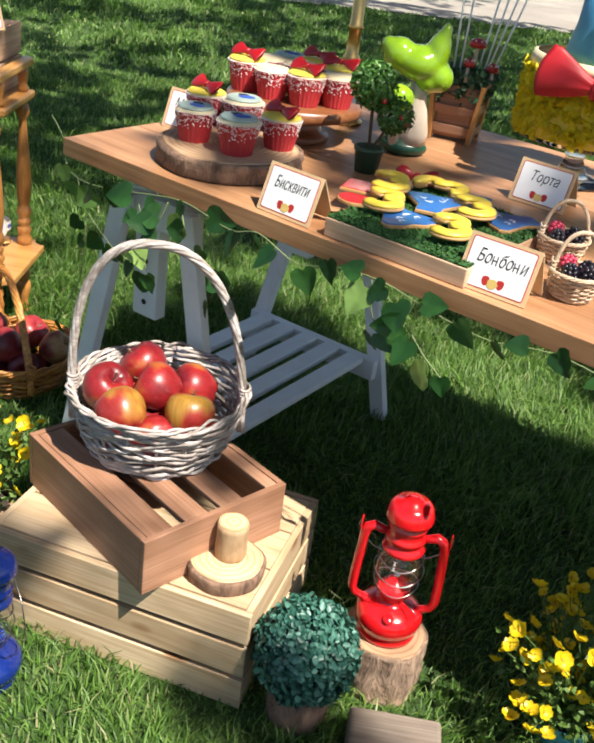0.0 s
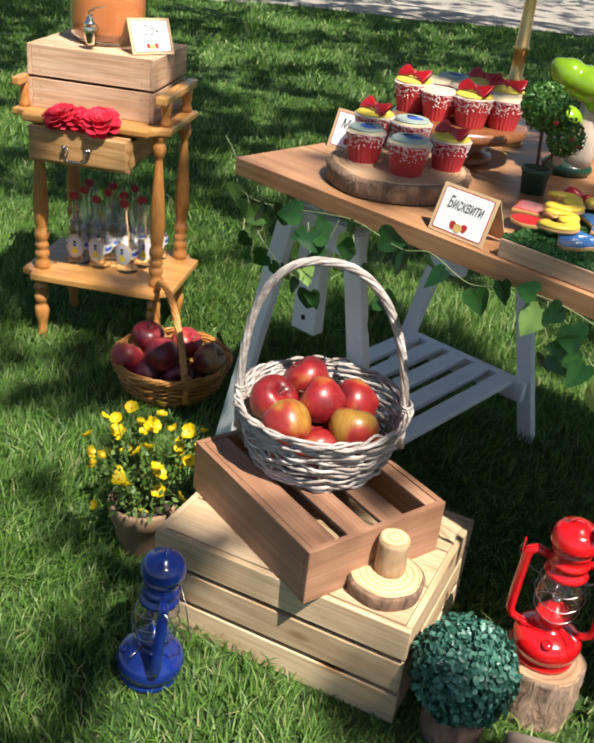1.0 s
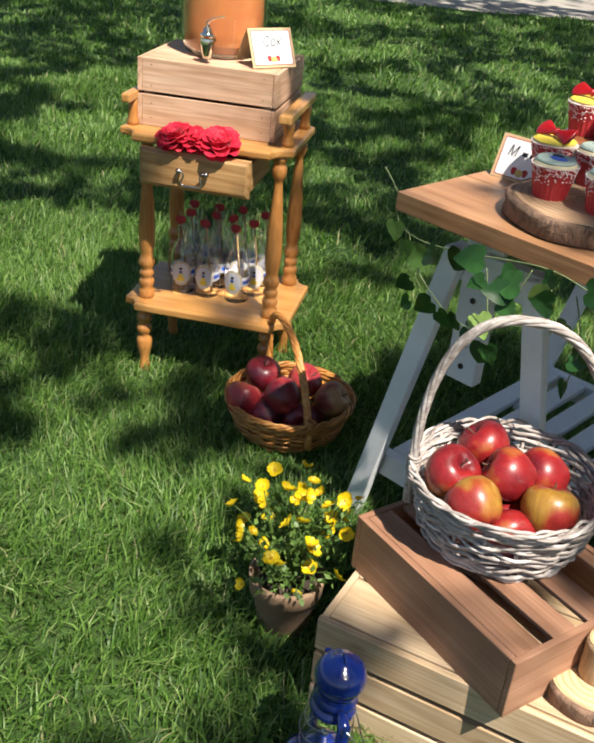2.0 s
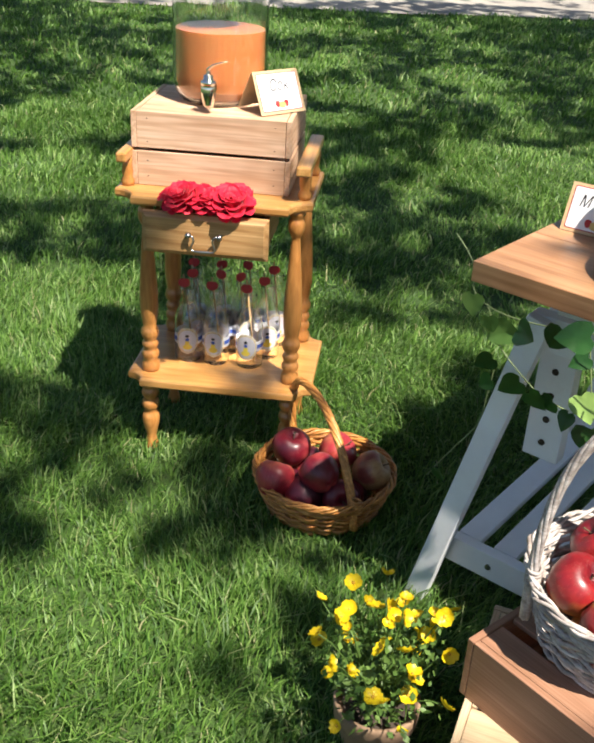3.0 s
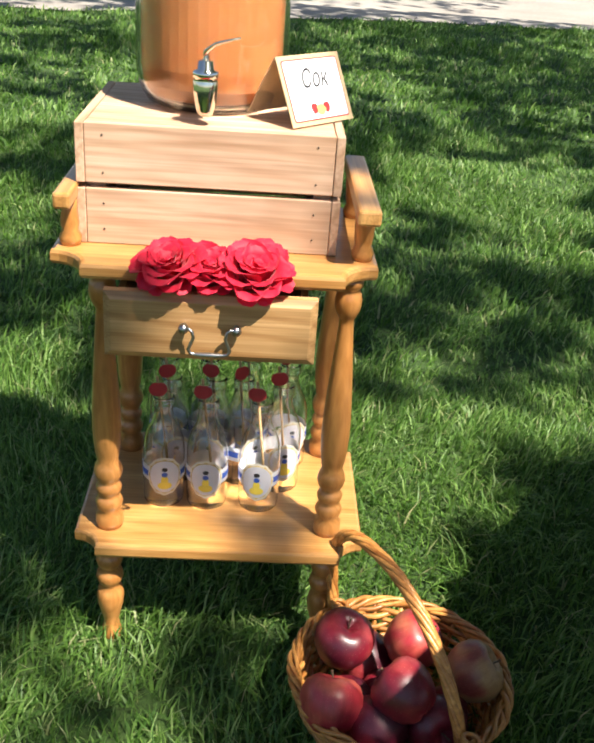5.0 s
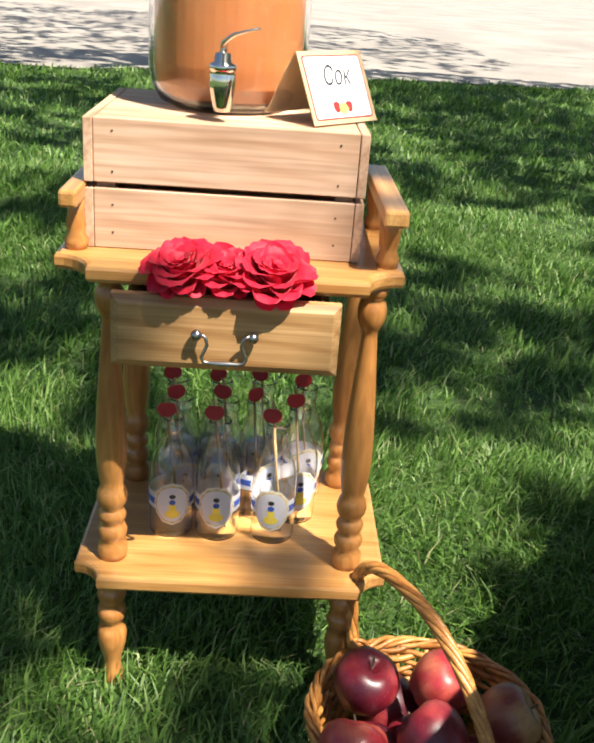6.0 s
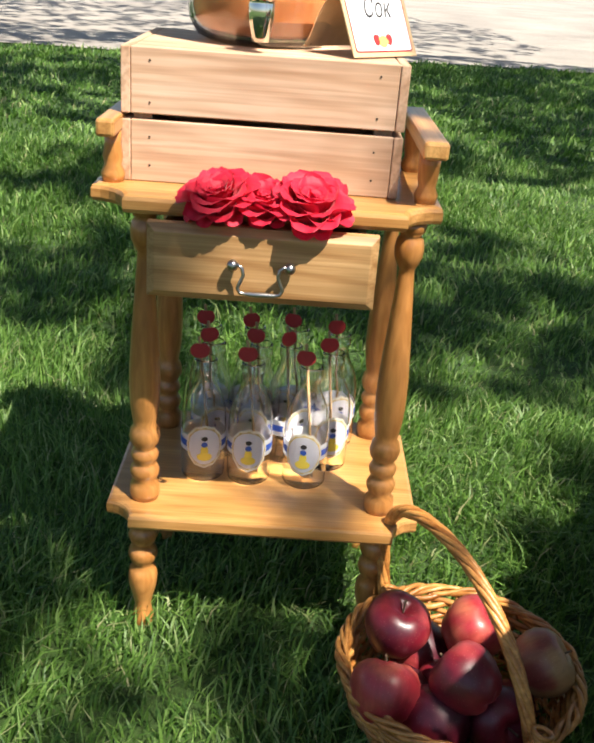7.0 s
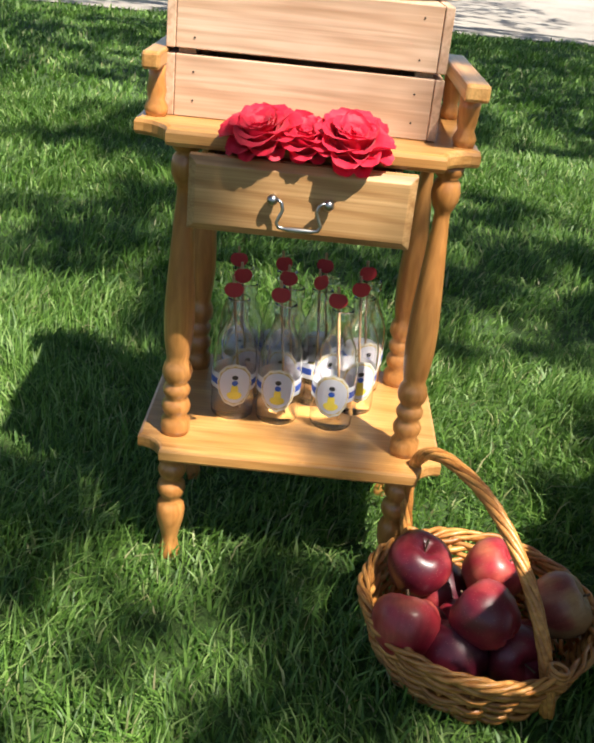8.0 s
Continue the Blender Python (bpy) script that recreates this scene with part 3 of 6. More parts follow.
def build_cart():
    c = thing("serving_cart", pose(-0.895, 2.55, 0), "varnished pine serving cart with turned legs and open drawer", "cart")
    part("shelf", slab(notched(-0.208, 0.223, -0.158, 0.168, 0.036), 0.022, 0.005), M_CART, c, m=pose(0, 0, 0.183))
    part("top_board", slab(notched(-0.222, 0.203, -0.160, 0.17, 0.046), 0.022, 0.006), M_CART, c, m=pose(0, 0, 0.621))
    low = [(0.0, -0.006), (0.013, -0.006), (0.0155, 0.002), (0.0155, 0.012), (0.0135, 0.021), (0.0115, 0.031), (0.0145, 0.046), (0.0195, 0.066), (0.0210, 0.082), (0.0188, 0.095), (0.0130, 0.103), (0.0175, 0.109),
           (0.0208, 0.119), (0.0188, 0.129), (0.0125, 0.135), (0.0178, 0.142), (0.0205, 0.151), (0.0178, 0.160), (0.0130, 0.166), (0.0185, 0.172), (0.0190, 0.183), (0, 0.183)]
    high = [(0, 0.205), (0.019, 0.205), (0.0208, 0.214), (0.0203, 0.226), (0.0150, 0.234), (0.0190, 0.241), (0.0203, 0.249), (0.0170, 0.257), (0.0138, 0.261), (0.0180, 0.267), (0.0192, 0.274), (0.0160, 0.281),
            (0.0135, 0.284), (0.0190, 0.292), (0.0210, 0.301), (0.0188, 0.312), (0.0150, 0.319), (0.0170, 0.330), (0.0195, 0.350), (0.0207, 0.375), (0.0202, 0.405), (0.0183, 0.440), (0.0155, 0.480), (0.0125, 0.520), (0.0102, 0.552),
            (0.0100, 0.560), (0.0135, 0.566), (0.0178, 0.577), (0.0185, 0.588), (0.0165, 0.599), (0.0125, 0.604), (0.0175, 0.609), (0.0185, 0.615), (0.0185, 0.621), (0, 0.621)]
    for x, y in ((-0.158, -0.104), (0.169, -0.100), (-0.156, 0.116), (0.169, 0.124)):
        part("turned_leg", lathe(low, 24), M_TURNED, c, m=pose(x, y - 0.014, 0), smooth=True)
        part("turned_post", lathe(high, 24), M_TURNED, c, m=pose(x, y, 0), smooth=True)
    # arm rails over the short sides, cut square at the front
    for x, w in ((-0.199, 0.022), (0.182, 0.030)):
        for y in (-0.092, 0.090):
            part("arm_spindle", lathe([(0, 0), (0.013, 0), (0.015, 0.010), (0.0105, 0.020), (0.0125, 0.030), (w * 0.45, 0.046), (w * 0.47, 0.060), (0, 0.060)], 18), M_TURNED, c, m=pose(x, y, 0.643), smooth=True)
        part("arm_rail", box(0.275, w, 0.021, 0.004, 2), M_CART, c, m=pose(x, -0.002, 0.7135, 0, 0, 90))
    # the drawer, pulled out
    d = part("drawer", chamfered(0.264, 0.018, 0.088, 0.009), M_DRAWER, c, "plain pine drawer pulled half open", pose(-0.0095, -0.194, 0.5805))
    for sx in (-1, 1):
        part("drawer_side", box(0.22, 0.010, 0.066, 0.001), M_DRAWER, d, m=pose(sx * 0.118, 0.119, -0.008, 0, 0, 90))
    part("drawer_back", box(0.226, 0.010, 0.066, 0.001), M_DRAWER, d, m=pose(0, 0.224, -0.008))
    part("drawer_bottom", box(0.226, 0.21, 0.006, 0.001), M_DRAWER, d, m=pose(0, 0.113, -0.036))
    h = 0.0325
    half = [(h, -0.018, 0.004), (h * 0.80, -0.0215, 0.0065), (h * 0.66, -0.0225, 0.003), (h * 0.60, -0.023, -0.005), (h * 0.70, -0.024, -0.013), (h * 0.79, -0.0245, -0.020), (h * 0.70, -0.025, -0.0255), (h * 0.50, -0.025, -0.0265), (h * 0.25, -0.025, -0.0268)]
    thin = [0.0022, 0.0021, 0.0021, 0.0021, 0.0021, 0.0021, 0.0021, 0.0026, 0.0034]
    pull = tube([(-x, y, z) for x, y, z in half] + [(0, -0.025, -0.0269)] + half[::-1], thin + [0.0036] + thin[::-1], 10)
    for k in (-h, h):
        bmesh.ops.create_uvsphere(pull, u_segments=14, v_segments=10, radius=0.0068, matrix=pose(k, -0.0175, 0.004))
        tube([(k, -0.009, 0.004), (k, -0.0175, 0.004)], 0.0045, 10, bm=pull)
    part("drawer_handle", pull, M_STEEL, d, "bent steel drop handle with ball ends", smooth=True)


def build_juice_crate():
    b = thing("wooden_box", pose(-0.916, 2.463, 0.6435), "pale raw spruce box of two boards on the cart", "box")
    lx, ly, t = 0.338, 0.272, 0.011
    for z, hh in ((0.0367, 0.0734), (0.1185, 0.076)):
        for y in (t / 2 + 0.0015, ly - t / 2 - 0.0015):
            part("board", box(lx - 2 * t - 0.0012, t, hh, 0.0012), M_RAW, b, m=pose(0, y, z))
        for x in (-lx / 2 + t / 2, lx / 2 - t / 2):
            part("board", box(ly, t, hh, 0.0012), M_RAW, b, m=pose(x, ly / 2, z, 0, 0, 90))
    for sx in (-1, 1):
        for y in (0.026, ly - 0.026):
            part("corner_post", box(0.138, 0.022, 0.022, 0.001), M_RAW, b, m=pose(sx * (lx / 2 - 0.024), y, 0.074, 0, 90, 0))
    for k in range(2):
        part("top_board", box(lx - 2 * t - 0.003, 0.121, 0.010, 0.001), M_RAW, b, m=pose(0, 0.074 + k * 0.124, 0.1515))
    for sx in (-1, 1):
        for z in (0.02, 0.054, 0.094, 0.142):
            part("nail", lathe([(0, -0.0006), (0.0013, -0.0006), (0.0013, 0.0006), (0, 0.0006)], 8), M_GAP, b, m=pose(sx * 0.135, 0.0013, z, 90))


def build_jar():
    j = thing("drink_dispenser", pose(-0.925, 2.612, 0.8005), "glass drink dispenser jar filled with peach juice", "dispenser")
    R = 0.102
    out = [(0, 0), (R * 0.68, 0), (R * 0.86, 0.008), (R * 0.96, 0.026), (R, 0.05), (R, 0.20), (R * 0.985, 0.222), (R * 0.92, 0.242), (R * 0.8, 0.256), (R * 0.72, 0.262), (R * 0.72, 0.275), (R * 0.75, 0.279), (R * 0.75, 0.286), (R * 0.7, 0.287)]
    k = 0.955
    inn = [(r * k - 0.0008, max(z, 0.009)) for r, z in out[::-1] if r > 0.01] + [(0, 0.009)]
    g = part("jar", lathe(out + inn, 48), M_GLASS, j, smooth=True)
    g.visible_shadow = False
    r2 = R * k - 0.0022
    m = bpy.data.materials.new("peach_juice")
    m.use_nodes = True
    p = m.node_tree.nodes["Principled BSDF"]
    p.inputs["Base Color"].default_value = (0.31, 0.108, 0.036, 1)
    p.inputs["Roughness"].default_value = 0.25
    p.inputs["Subsurface Weight"].default_value = 0.35
    p.inputs["Subsurface Radius"].default_value = (0.05, 0.025, 0.01)
    p.inputs["Subsurface Scale"].default_value = 0.6
    level = 0.152
    juice = [(0, 0.0105), (r2 * 0.7, 0.0105), (r2 * 0.87, 0.017), (r2 * 0.97, 0.033), (r2, 0.055), (r2, level), (0, level)]
    part("juice", lathe(juice, 48), m, j, "cloudy peach-coloured juice", smooth=False)
    lid = lathe([(0, 0.30), (R * 0.7, 0.30), (R * 0.77, 0.297), (R * 0.78, 0.29), (R * 0.78, 0.268), (R * 0.76, 0.268), (R * 0.76, 0.288), (0, 0.288)], 40)
    part("lid", lid, M_STEEL, j, smooth=True)
    tp = part("tap", lathe([(0, 0.034), (0.010, 0.034), (0.011, 0.04), (0.0135, 0.05), (0.0155, 0.062), (0.016, 0.076), (0.014, 0.08), (0.0165, 0.081), (0.0165, 0.088), (0.011, 0.090), (0.010, 0.10), (0, 0.102)], 24), M_CHROME, j, "shiny chrome spigot", pose(0, -R - 0.024, -0.022), smooth=True)
    part("stem", tube([(0, 0.028, 0.07), (0, -0.002, 0.07)], 0.008, 14), M_CHROME, tp, smooth=True)
    part("lever", tube([(0, 0, 0.098), (0.001, -0.004, 0.112), (0.012, -0.006, 0.121), (0.028, -0.008, 0.126), (0.042, -0.010, 0.130)], [0.006, 0.0055, 0.0045, 0.0035, 0.0028], 12, flat=0.55), M_CHROME, tp, smooth=True)
    part("washer", lathe([(0, 0), (0.014, 0), (0.014, 0.004), (0, 0.004)], 20), M_CHROME, tp, m=pose(0, 0.026, 0.07, 90))


build_cart()
build_juice_crate()
build_jar()


# ---- baskets ----
def wicker_mat(name, pale, dark, rough):
    return bpy.data.materials.get(name) or wood(name, pale, dark, rough, grain=(25.0, 25.0, 60.0), relief=0.5, vary=0.35)


def build_basket(name, m, label, mat, r0, r1, h, rows, stakes, thick, handle_turn, handle_h, handle_r, seed, wild=0.0, slant=0.0):
    """A round woven basket with a twisted hoop handle."""
    rng = random.Random(seed)
    b = thing(name, m, label, "basket")
    part("base", lathe([(0, 0), (r0, 0), (r0 + 0.004, 0.004), (r0, 0.008), (0, 0.008)], 36), mat, b)

    def wall(z):
        f = z / h
        return r0 + (r1 - r0) * (f ** 0.75)

    for k in range(stakes):
        a = 2 * math.pi * k / stakes
        part("stake", tube([((wall(z)) * math.cos(a), (wall(z)) * math.sin(a), z) for z in (0.004, h * 0.3, h * 0.6, h)], thick * 0.9, 6), mat, b, smooth=True)
    steps = stakes * 4
    for i in range(rows):
        z0 = 0.006 + (h - 0.012) * i / (rows - 1)
        ph = math.pi * (i % 2)
        jit = rng.uniform(0, 9)
        pts = []
        for k in range(steps):
            a = 2 * math.pi * k / steps
            dz = wild * noise.noise((math.cos(a) * 3 + jit, math.sin(a) * 3, i * 1.7))
            r = wall(max(z0, 0)) + thick * 1.15 * math.cos(stakes * a / 2 + ph) + wild * 0.5 * noise.noise((math.cos(a) * 6, math.sin(a) * 6 + jit, i))
            pts.append((r * math.cos(a), r * math.sin(a), z0 + dz))
        part("weave_cane", tube(pts, thick * rng.uniform(0.85, 1.15), 6, True), mat, b, smooth=True)
    strands = 4
    for s in range(strands):
        pts = []
        n = 150
        for k in range(n):
            a = 2 * math.pi * k / n
            w = round(stakes * 0.4) * a + 2 * math.pi * s / strands
            r = r1 + 0.002 + thick * 1.5 * math.cos(w) + wild * 0.5 * noise.noise((a * 5, s + 4, seed))
            pts.append((r * math.cos(a), r * math.sin(a), h + thick * 0.4 + thick * 1.2 * math.sin(w) + wild * 0.9 * noise.noise((a * 3, s, seed))))
        part("rim_cane", tube(pts, thick * rng.uniform(0.75, 1.0), 7, True), mat, b, "cane of the thick braided rim", smooth=True)
    strands, n = 6, 70
    ca, sa = math.cos(radians(handle_turn)), math.sin(radians(handle_turn))
    hr = r1 - 0.002
    for s in range(strands):
        pts = []
        for k in range(n):
            f = k / (n - 1)
            a = math.pi * f
            c, t = -math.cos(a), math.sin(a)
            c = math.copysign(abs(c) ** 0.85, c)
            x, z = hr * c * (1 + 0.04 * t), h * 0.35 + (handle_h + h * 0.65) * (t ** 0.82)
            w = 2 * math.pi * (f * 3.3 + s / strands)
            off, side = handle_r * 0.62 * math.cos(w), handle_r * 0.62 * math.sin(w)
            nx, nz = c, t
            px, pz = x + nx * off + slant * t, z + nz * off
            pts.append((px * ca - side * sa, px * sa + side * ca, pz))
        part("handle_cane", tube(pts, handle_r * 0.52, 7), mat, b, "twisted cane of the hoop handle", smooth=True)
    for end in (-1, 1):
        for k in range(5):
            q = [(end * hr * ca + (handle_r * 1.3) * (math.cos(t) * ca - math.sin(t) * sa), end * hr * sa + (handle_r * 1.3) * (math.cos(t) * sa + math.sin(t) * ca), h + 0.014 - 0.006 * k + 0.003 * math.sin(t)) for t in (2 * math.pi * j / 14 for j in range(14))]
            part("binding", tube(q, thick * 0.8, 6, True), mat, b, smooth=True)
    return b


M_WICKER_WHITE = wicker_mat("whitewashed_wicker", (0.74, 0.72, 0.73), (0.30, 0.26, 0.25), 0.7)
M_WICKER = wicker_mat("golden_wicker", (0.82, 0.42, 0.12), (0.42, 0.15, 0.03), 0.38)
M_WICKER_PALE = wicker_mat("pale_chipwood", (0.80, 0.66, 0.51), (0.64, 0.49, 0.35), 0.6)

build_basket("white_basket", pose(-0.138, 1.602, 0.3085), "whitewashed wicker basket of apples on the slatted box", M_WICKER_WHITE, 0.112, 0.150, 0.115, 20, 18, 0.0033, 6, 0.263, 0.0072, 5, 0.012, -0.02)
build_basket("brown_basket", pose(-0.620, 2.276, 0.0), "golden brown wicker basket of apples on the grass", M_WICKER, 0.114, 0.1500, 0.090, 12, 22, 0.0040, 122, 0.160, 0.0085, 9, 0.006, 0.085)

M_APPLE = apple_skin("red_apple_skin", (0.30, 0.014, 0.016), (0.14, 0.007, 0.013), (0.42, 0.17, 0.035), 0.30)
M_APPLE_BLUSH = apple_skin("blushed_apple_skin", (0.30, 0.026, 0.018), (0.18, 0.010, 0.015), (0.36, 0.19, 0.03), 0.38)
M_APPLE_DARK = apple_skin("dark_apple_skin", (0.17, 0.008, 0.018), (0.060, 0.004, 0.013), (0.36, 0.05, 0.05), 0.30, 0.42, 0.15)
M_APPLE_PINK = apple_skin("pink_apple_skin", (0.34, 0.028, 0.034), (0.22, 0.010, 0.022), (0.46, 0.12, 0.07), 0.38, 0.42, 0.15)
M_APPLE_BROWN = apple_skin("russet_apple_skin", (0.22, 0.045, 0.030), (0.13, 0.012, 0.018), (0.36, 0.20, 0.08), 0.46, 0.45, 0.12)
M_STEM = plain("apple_stem", (0.10, 0.06, 0.03), 0.8)


def apple_mesh(name, r, mat):
    prof = [(0.0, -0.72), (0.12, -0.80), (0.28, -0.86), (0.50, -0.80), (0.74, -0.58), (0.92, -0.22), (1.0, 0.12), (0.97, 0.40), (0.84, 0.66), (0.62, 0.82), (0.40, 0.85), (0.22, 0.76), (0.10, 0.64), (0.0, 0.58)]
    bm = lathe([(a * r, z * r) for a, z in prof], 32, 0.05, r * 100)
    for v in bm.verts:
        a = math.atan2(v.co.y, v.co.x)
        v.co.z *= 1 + 0.04 * math.cos(5 * a) * (1 if v.co.z < 0 else 0.4)
    me = bpy.data.meshes.new(name)
    bm.to_mesh(me)
    bm.free()
    me.materials.append(mat)
    me.shade_smooth()
    return me


def build_apples(spots, skins, stem_r, label, group, seed):
    rng = random.Random(seed)
    bm = tube([(0, 0, 0.55 * stem_r), (0.002, 0.001, 0.8 * stem_r), (0.005, 0.002, 1.02 * stem_r)], [0.0014, 0.0012, 0.0018], 7)
    st = bpy.data.meshes.new("stem")
    bm.to_mesh(st)
    bm.free()
    st.materials.append(M_STEM)
    for x, y, z, rx, ry, skin in spots:
        me, look_of = skins[skin]
        a = thing("apple", pose(x, y, z, rx, ry, rng.uniform(0, 360)), look_of + label, "apple", group)
        placed("flesh", me, a)
        placed("stem", st, a)


build_apples(((-0.226, 1.582, 0.418, 30, -20, 0), (-0.178, 1.670, 0.422, 15, 40, 0), (-0.138, 1.592, 0.428, -40, 60, 0), (-0.184, 1.518, 0.412, 70, 10, 1), (-0.082, 1.642, 0.408, 30, 70, 0), (-0.074, 1.542, 0.410, -25, 12, 1),
              (-0.128, 1.515, 0.370, 60, 40, 0), (-0.140, 1.590, 0.365, 10, 20, 0), (-0.200, 1.650, 0.365, 80, 0, 0), (-0.070, 1.570, 0.360, 20, 80, 0), (-0.120, 1.670, 0.365, 5, 60, 0), (-0.190, 1.540, 0.365, 55, 30, 0)),
             ((apple_mesh("red_apple", 0.0440, M_APPLE), "shiny dark red"), (apple_mesh("blushed_apple", 0.0440, M_APPLE_BLUSH), "red and yellow blushed")), 0.0440, " apple in the white basket", "apples in the white basket", 3)
build_apples(((-0.700, 2.314, 0.113, 12, -8, 0), (-0.598, 2.323, 0.109, 30, 30, 1), (-0.722, 2.210, 0.096, 35, 20, 1), (-0.624, 2.210, 0.123, -70, 20, 0), (-0.518, 2.272, 0.101, 20, 50, 2), (-0.660, 2.196, 0.066, 60, 0, 0),
              (-0.578, 2.208, 0.066, 40, 60, 0), (-0.630, 2.270, 0.043, 10, 0, 0), (-0.690, 2.250, 0.046, 50, 0, 0), (-0.560, 2.240, 0.046, 80, 20, 0), (-0.655, 2.340, 0.051, 20, 70, 0)),
             ((apple_mesh("dark_apple", 0.0440, M_APPLE_DARK), "dark plum-red"), (apple_mesh("pink_apple", 0.0430, M_APPLE_PINK), "pinkish red"), (apple_mesh("russet_apple", 0.0440, M_APPLE_BROWN), "brownish red russet")), 0.0435, " apple in the brown basket", "apples in the brown basket", 4)


# ---- hurricane lanterns ----
def build_lantern(m, colour, label, wide):
    L = thing("lantern", m, label, "lantern", "hurricane lanterns")
    tank = [(0, 0), (0.047, 0), (0.049, 0.003), (0.049, 0.010), (0.046, 0.014), (0.047, 0.018), (0.0535, 0.026), (0.055, 0.040), (0.053, 0.052), (0.045, 0.062), (0.030, 0.070), (0.022, 0.073), (0.022, 0.082), (0.026, 0.084), (0.027, 0.092), (0.0, 0.092)]
    part("fuel_tank", lathe([(r * (wide if z < 0.064 else 1), z) for r, z in tank], 40), colour, L, smooth=True)
    part("fuel_cap", lathe([(0, 0), (0.010, 0), (0.010, 0.008), (0.008, 0.011), (0, 0.011)], 20), colour, L, m=pose(0.0, -0.042 * wide, 0.058, 25), smooth=True)
    part("burner", lathe([(0, 0.092), (0.030, 0.092), (0.033, 0.096), (0.030, 0.102), (0.018, 0.110), (0.010, 0.120), (0.0, 0.122)], 28), colour, L, smooth=True)
    part("wick", lathe([(0, 0.118), (0.006, 0.118), (0.006, 0.130), (0, 0.131)], 14), M_CHROME, L, "bright metal wick holder", smooth=True)
    gl = [(0.026, 0.097), (0.031, 0.104), (0.0385, 0.120), (0.0415, 0.138), (0.040, 0.155), (0.034, 0.172), (0.028, 0.184), (0.0265, 0.19)]
    g = part("globe", lathe(gl + [(r - 0.0014, z) for r, z in gl[::-1]], 36), M_GLASS, L, "clear glass globe", smooth=True)
    g.visible_shadow = False
    top = [(0.020, 0.184), (0.031, 0.184), (0.0375, 0.188), (0.0385, 0.194), (0.034, 0.199), (0.0315, 0.203), (0.0315, 0.209), (0.036, 0.212), (0.0365, 0.217), (0.0325, 0.221), (0.032, 0.233), (0.0345, 0.236), (0.0345, 0.240), (0.0315, 0.243), (0.0315, 0.249),
           (0.037, 0.250), (0.0415, 0.253), (0.0420, 0.258), (0.0405, 0.268), (0.0365, 0.279), (0.0290, 0.286), (0.0185, 0.289), (0.0165, 0.2925), (0.0, 0.2935)]
    part("chimney_cap", lathe(top, 36), colour, L, smooth=True)
    part("lift_ring", tube([(0.010 * math.cos(a), 0, 0.2925 + 0.009 * math.sin(a)) for a in (math.pi * k / 9 for k in range(10))], 0.0014, 8), colour, L, smooth=True)
    for s in (-1, 1):
        part("air_tube", tube([(s * 0.030, 0, 0.214), (s * 0.055, 0, 0.222), (s * 0.066, 0, 0.215), (s * 0.070, 0, 0.200), (s * 0.074, 0, 0.12), (s * 0.075, 0, 0.085), (s * 0.070, 0, 0.070), (s * 0.058, 0, 0.063), (s * 0.04, 0, 0.06)],
                              [0.007, 0.009, 0.0105, 0.0105, 0.0105, 0.0105, 0.010, 0.009, 0.008], 14, flat=0.8), colour, L, smooth=True)
        part("ear", box(0.003, 0.010, 0.026, 0.001), colour, L, m=pose(s * 0.078, 0, 0.222))
    part("handle_wire", tube([(-0.080, 0, 0.226), (-0.083, 0.02, 0.20), (-0.080, 0.045, 0.165), (-0.05, 0.060, 0.13), (0, 0.064, 0.115), (0.05, 0.060, 0.13), (0.080, 0.045, 0.165), (0.083, 0.02, 0.20), (0.080, 0, 0.226)], 0.0013, 8), M_STEEL, L, "thin wire carrying handle", smooth=True)
    for z, r in ((0.112, 0.040), (0.140, 0.0445), (0.168, 0.040)):
        part("guard_wire", tube([(r * math.cos(a), r * math.sin(a), z + 0.006 * math.cos(2 * a)) for a in (2 * math.pi * k / 28 for k in range(28))], 0.0011, 6, True), M_STEEL, L, smooth=True)
    part("wick_knob", tube([(0.020, -0.02, 0.088), (0.045, -0.045, 0.086)], [0.0015, 0.0015], 8), M_STEEL, L, smooth=True)
    return L


build_lantern(pose(0.310, 1.432, 0.1065, 0, 0, -8) @ Matrix.Scale(0.95, 4), M_REDPAINT, "glossy red hurricane lantern standing on a log", 1.12)
build_lantern(pose(-0.350, 1.300, 0.004, 0, 5, 0) @ pose(0, 0, 0, 0, 0, -68) @ Matrix.Scale(0.90, 4), M_BLUEPAINT, "glossy dark blue hurricane lantern standing in grass", 1.18)


# ---- logs, slices and slab ----
M_BARK = bark_mat("grey_bark", (0.12, 0.075, 0.05), (0.44, 0.30, 0.21))
M_BARK_RED = bark_mat("brown_bark", (0.07, 0.042, 0.028), (0.30, 0.18, 0.12), (26, 26, 6))
M_CUT = cut_wood("sawn_end", (0.74, 0.55, 0.34), (0.58, 0.38, 0.20))
M_CUT_DARK = cut_wood("dry_sawn_end", (0.55, 0.37, 0.23), (0.40, 0.25, 0.15))


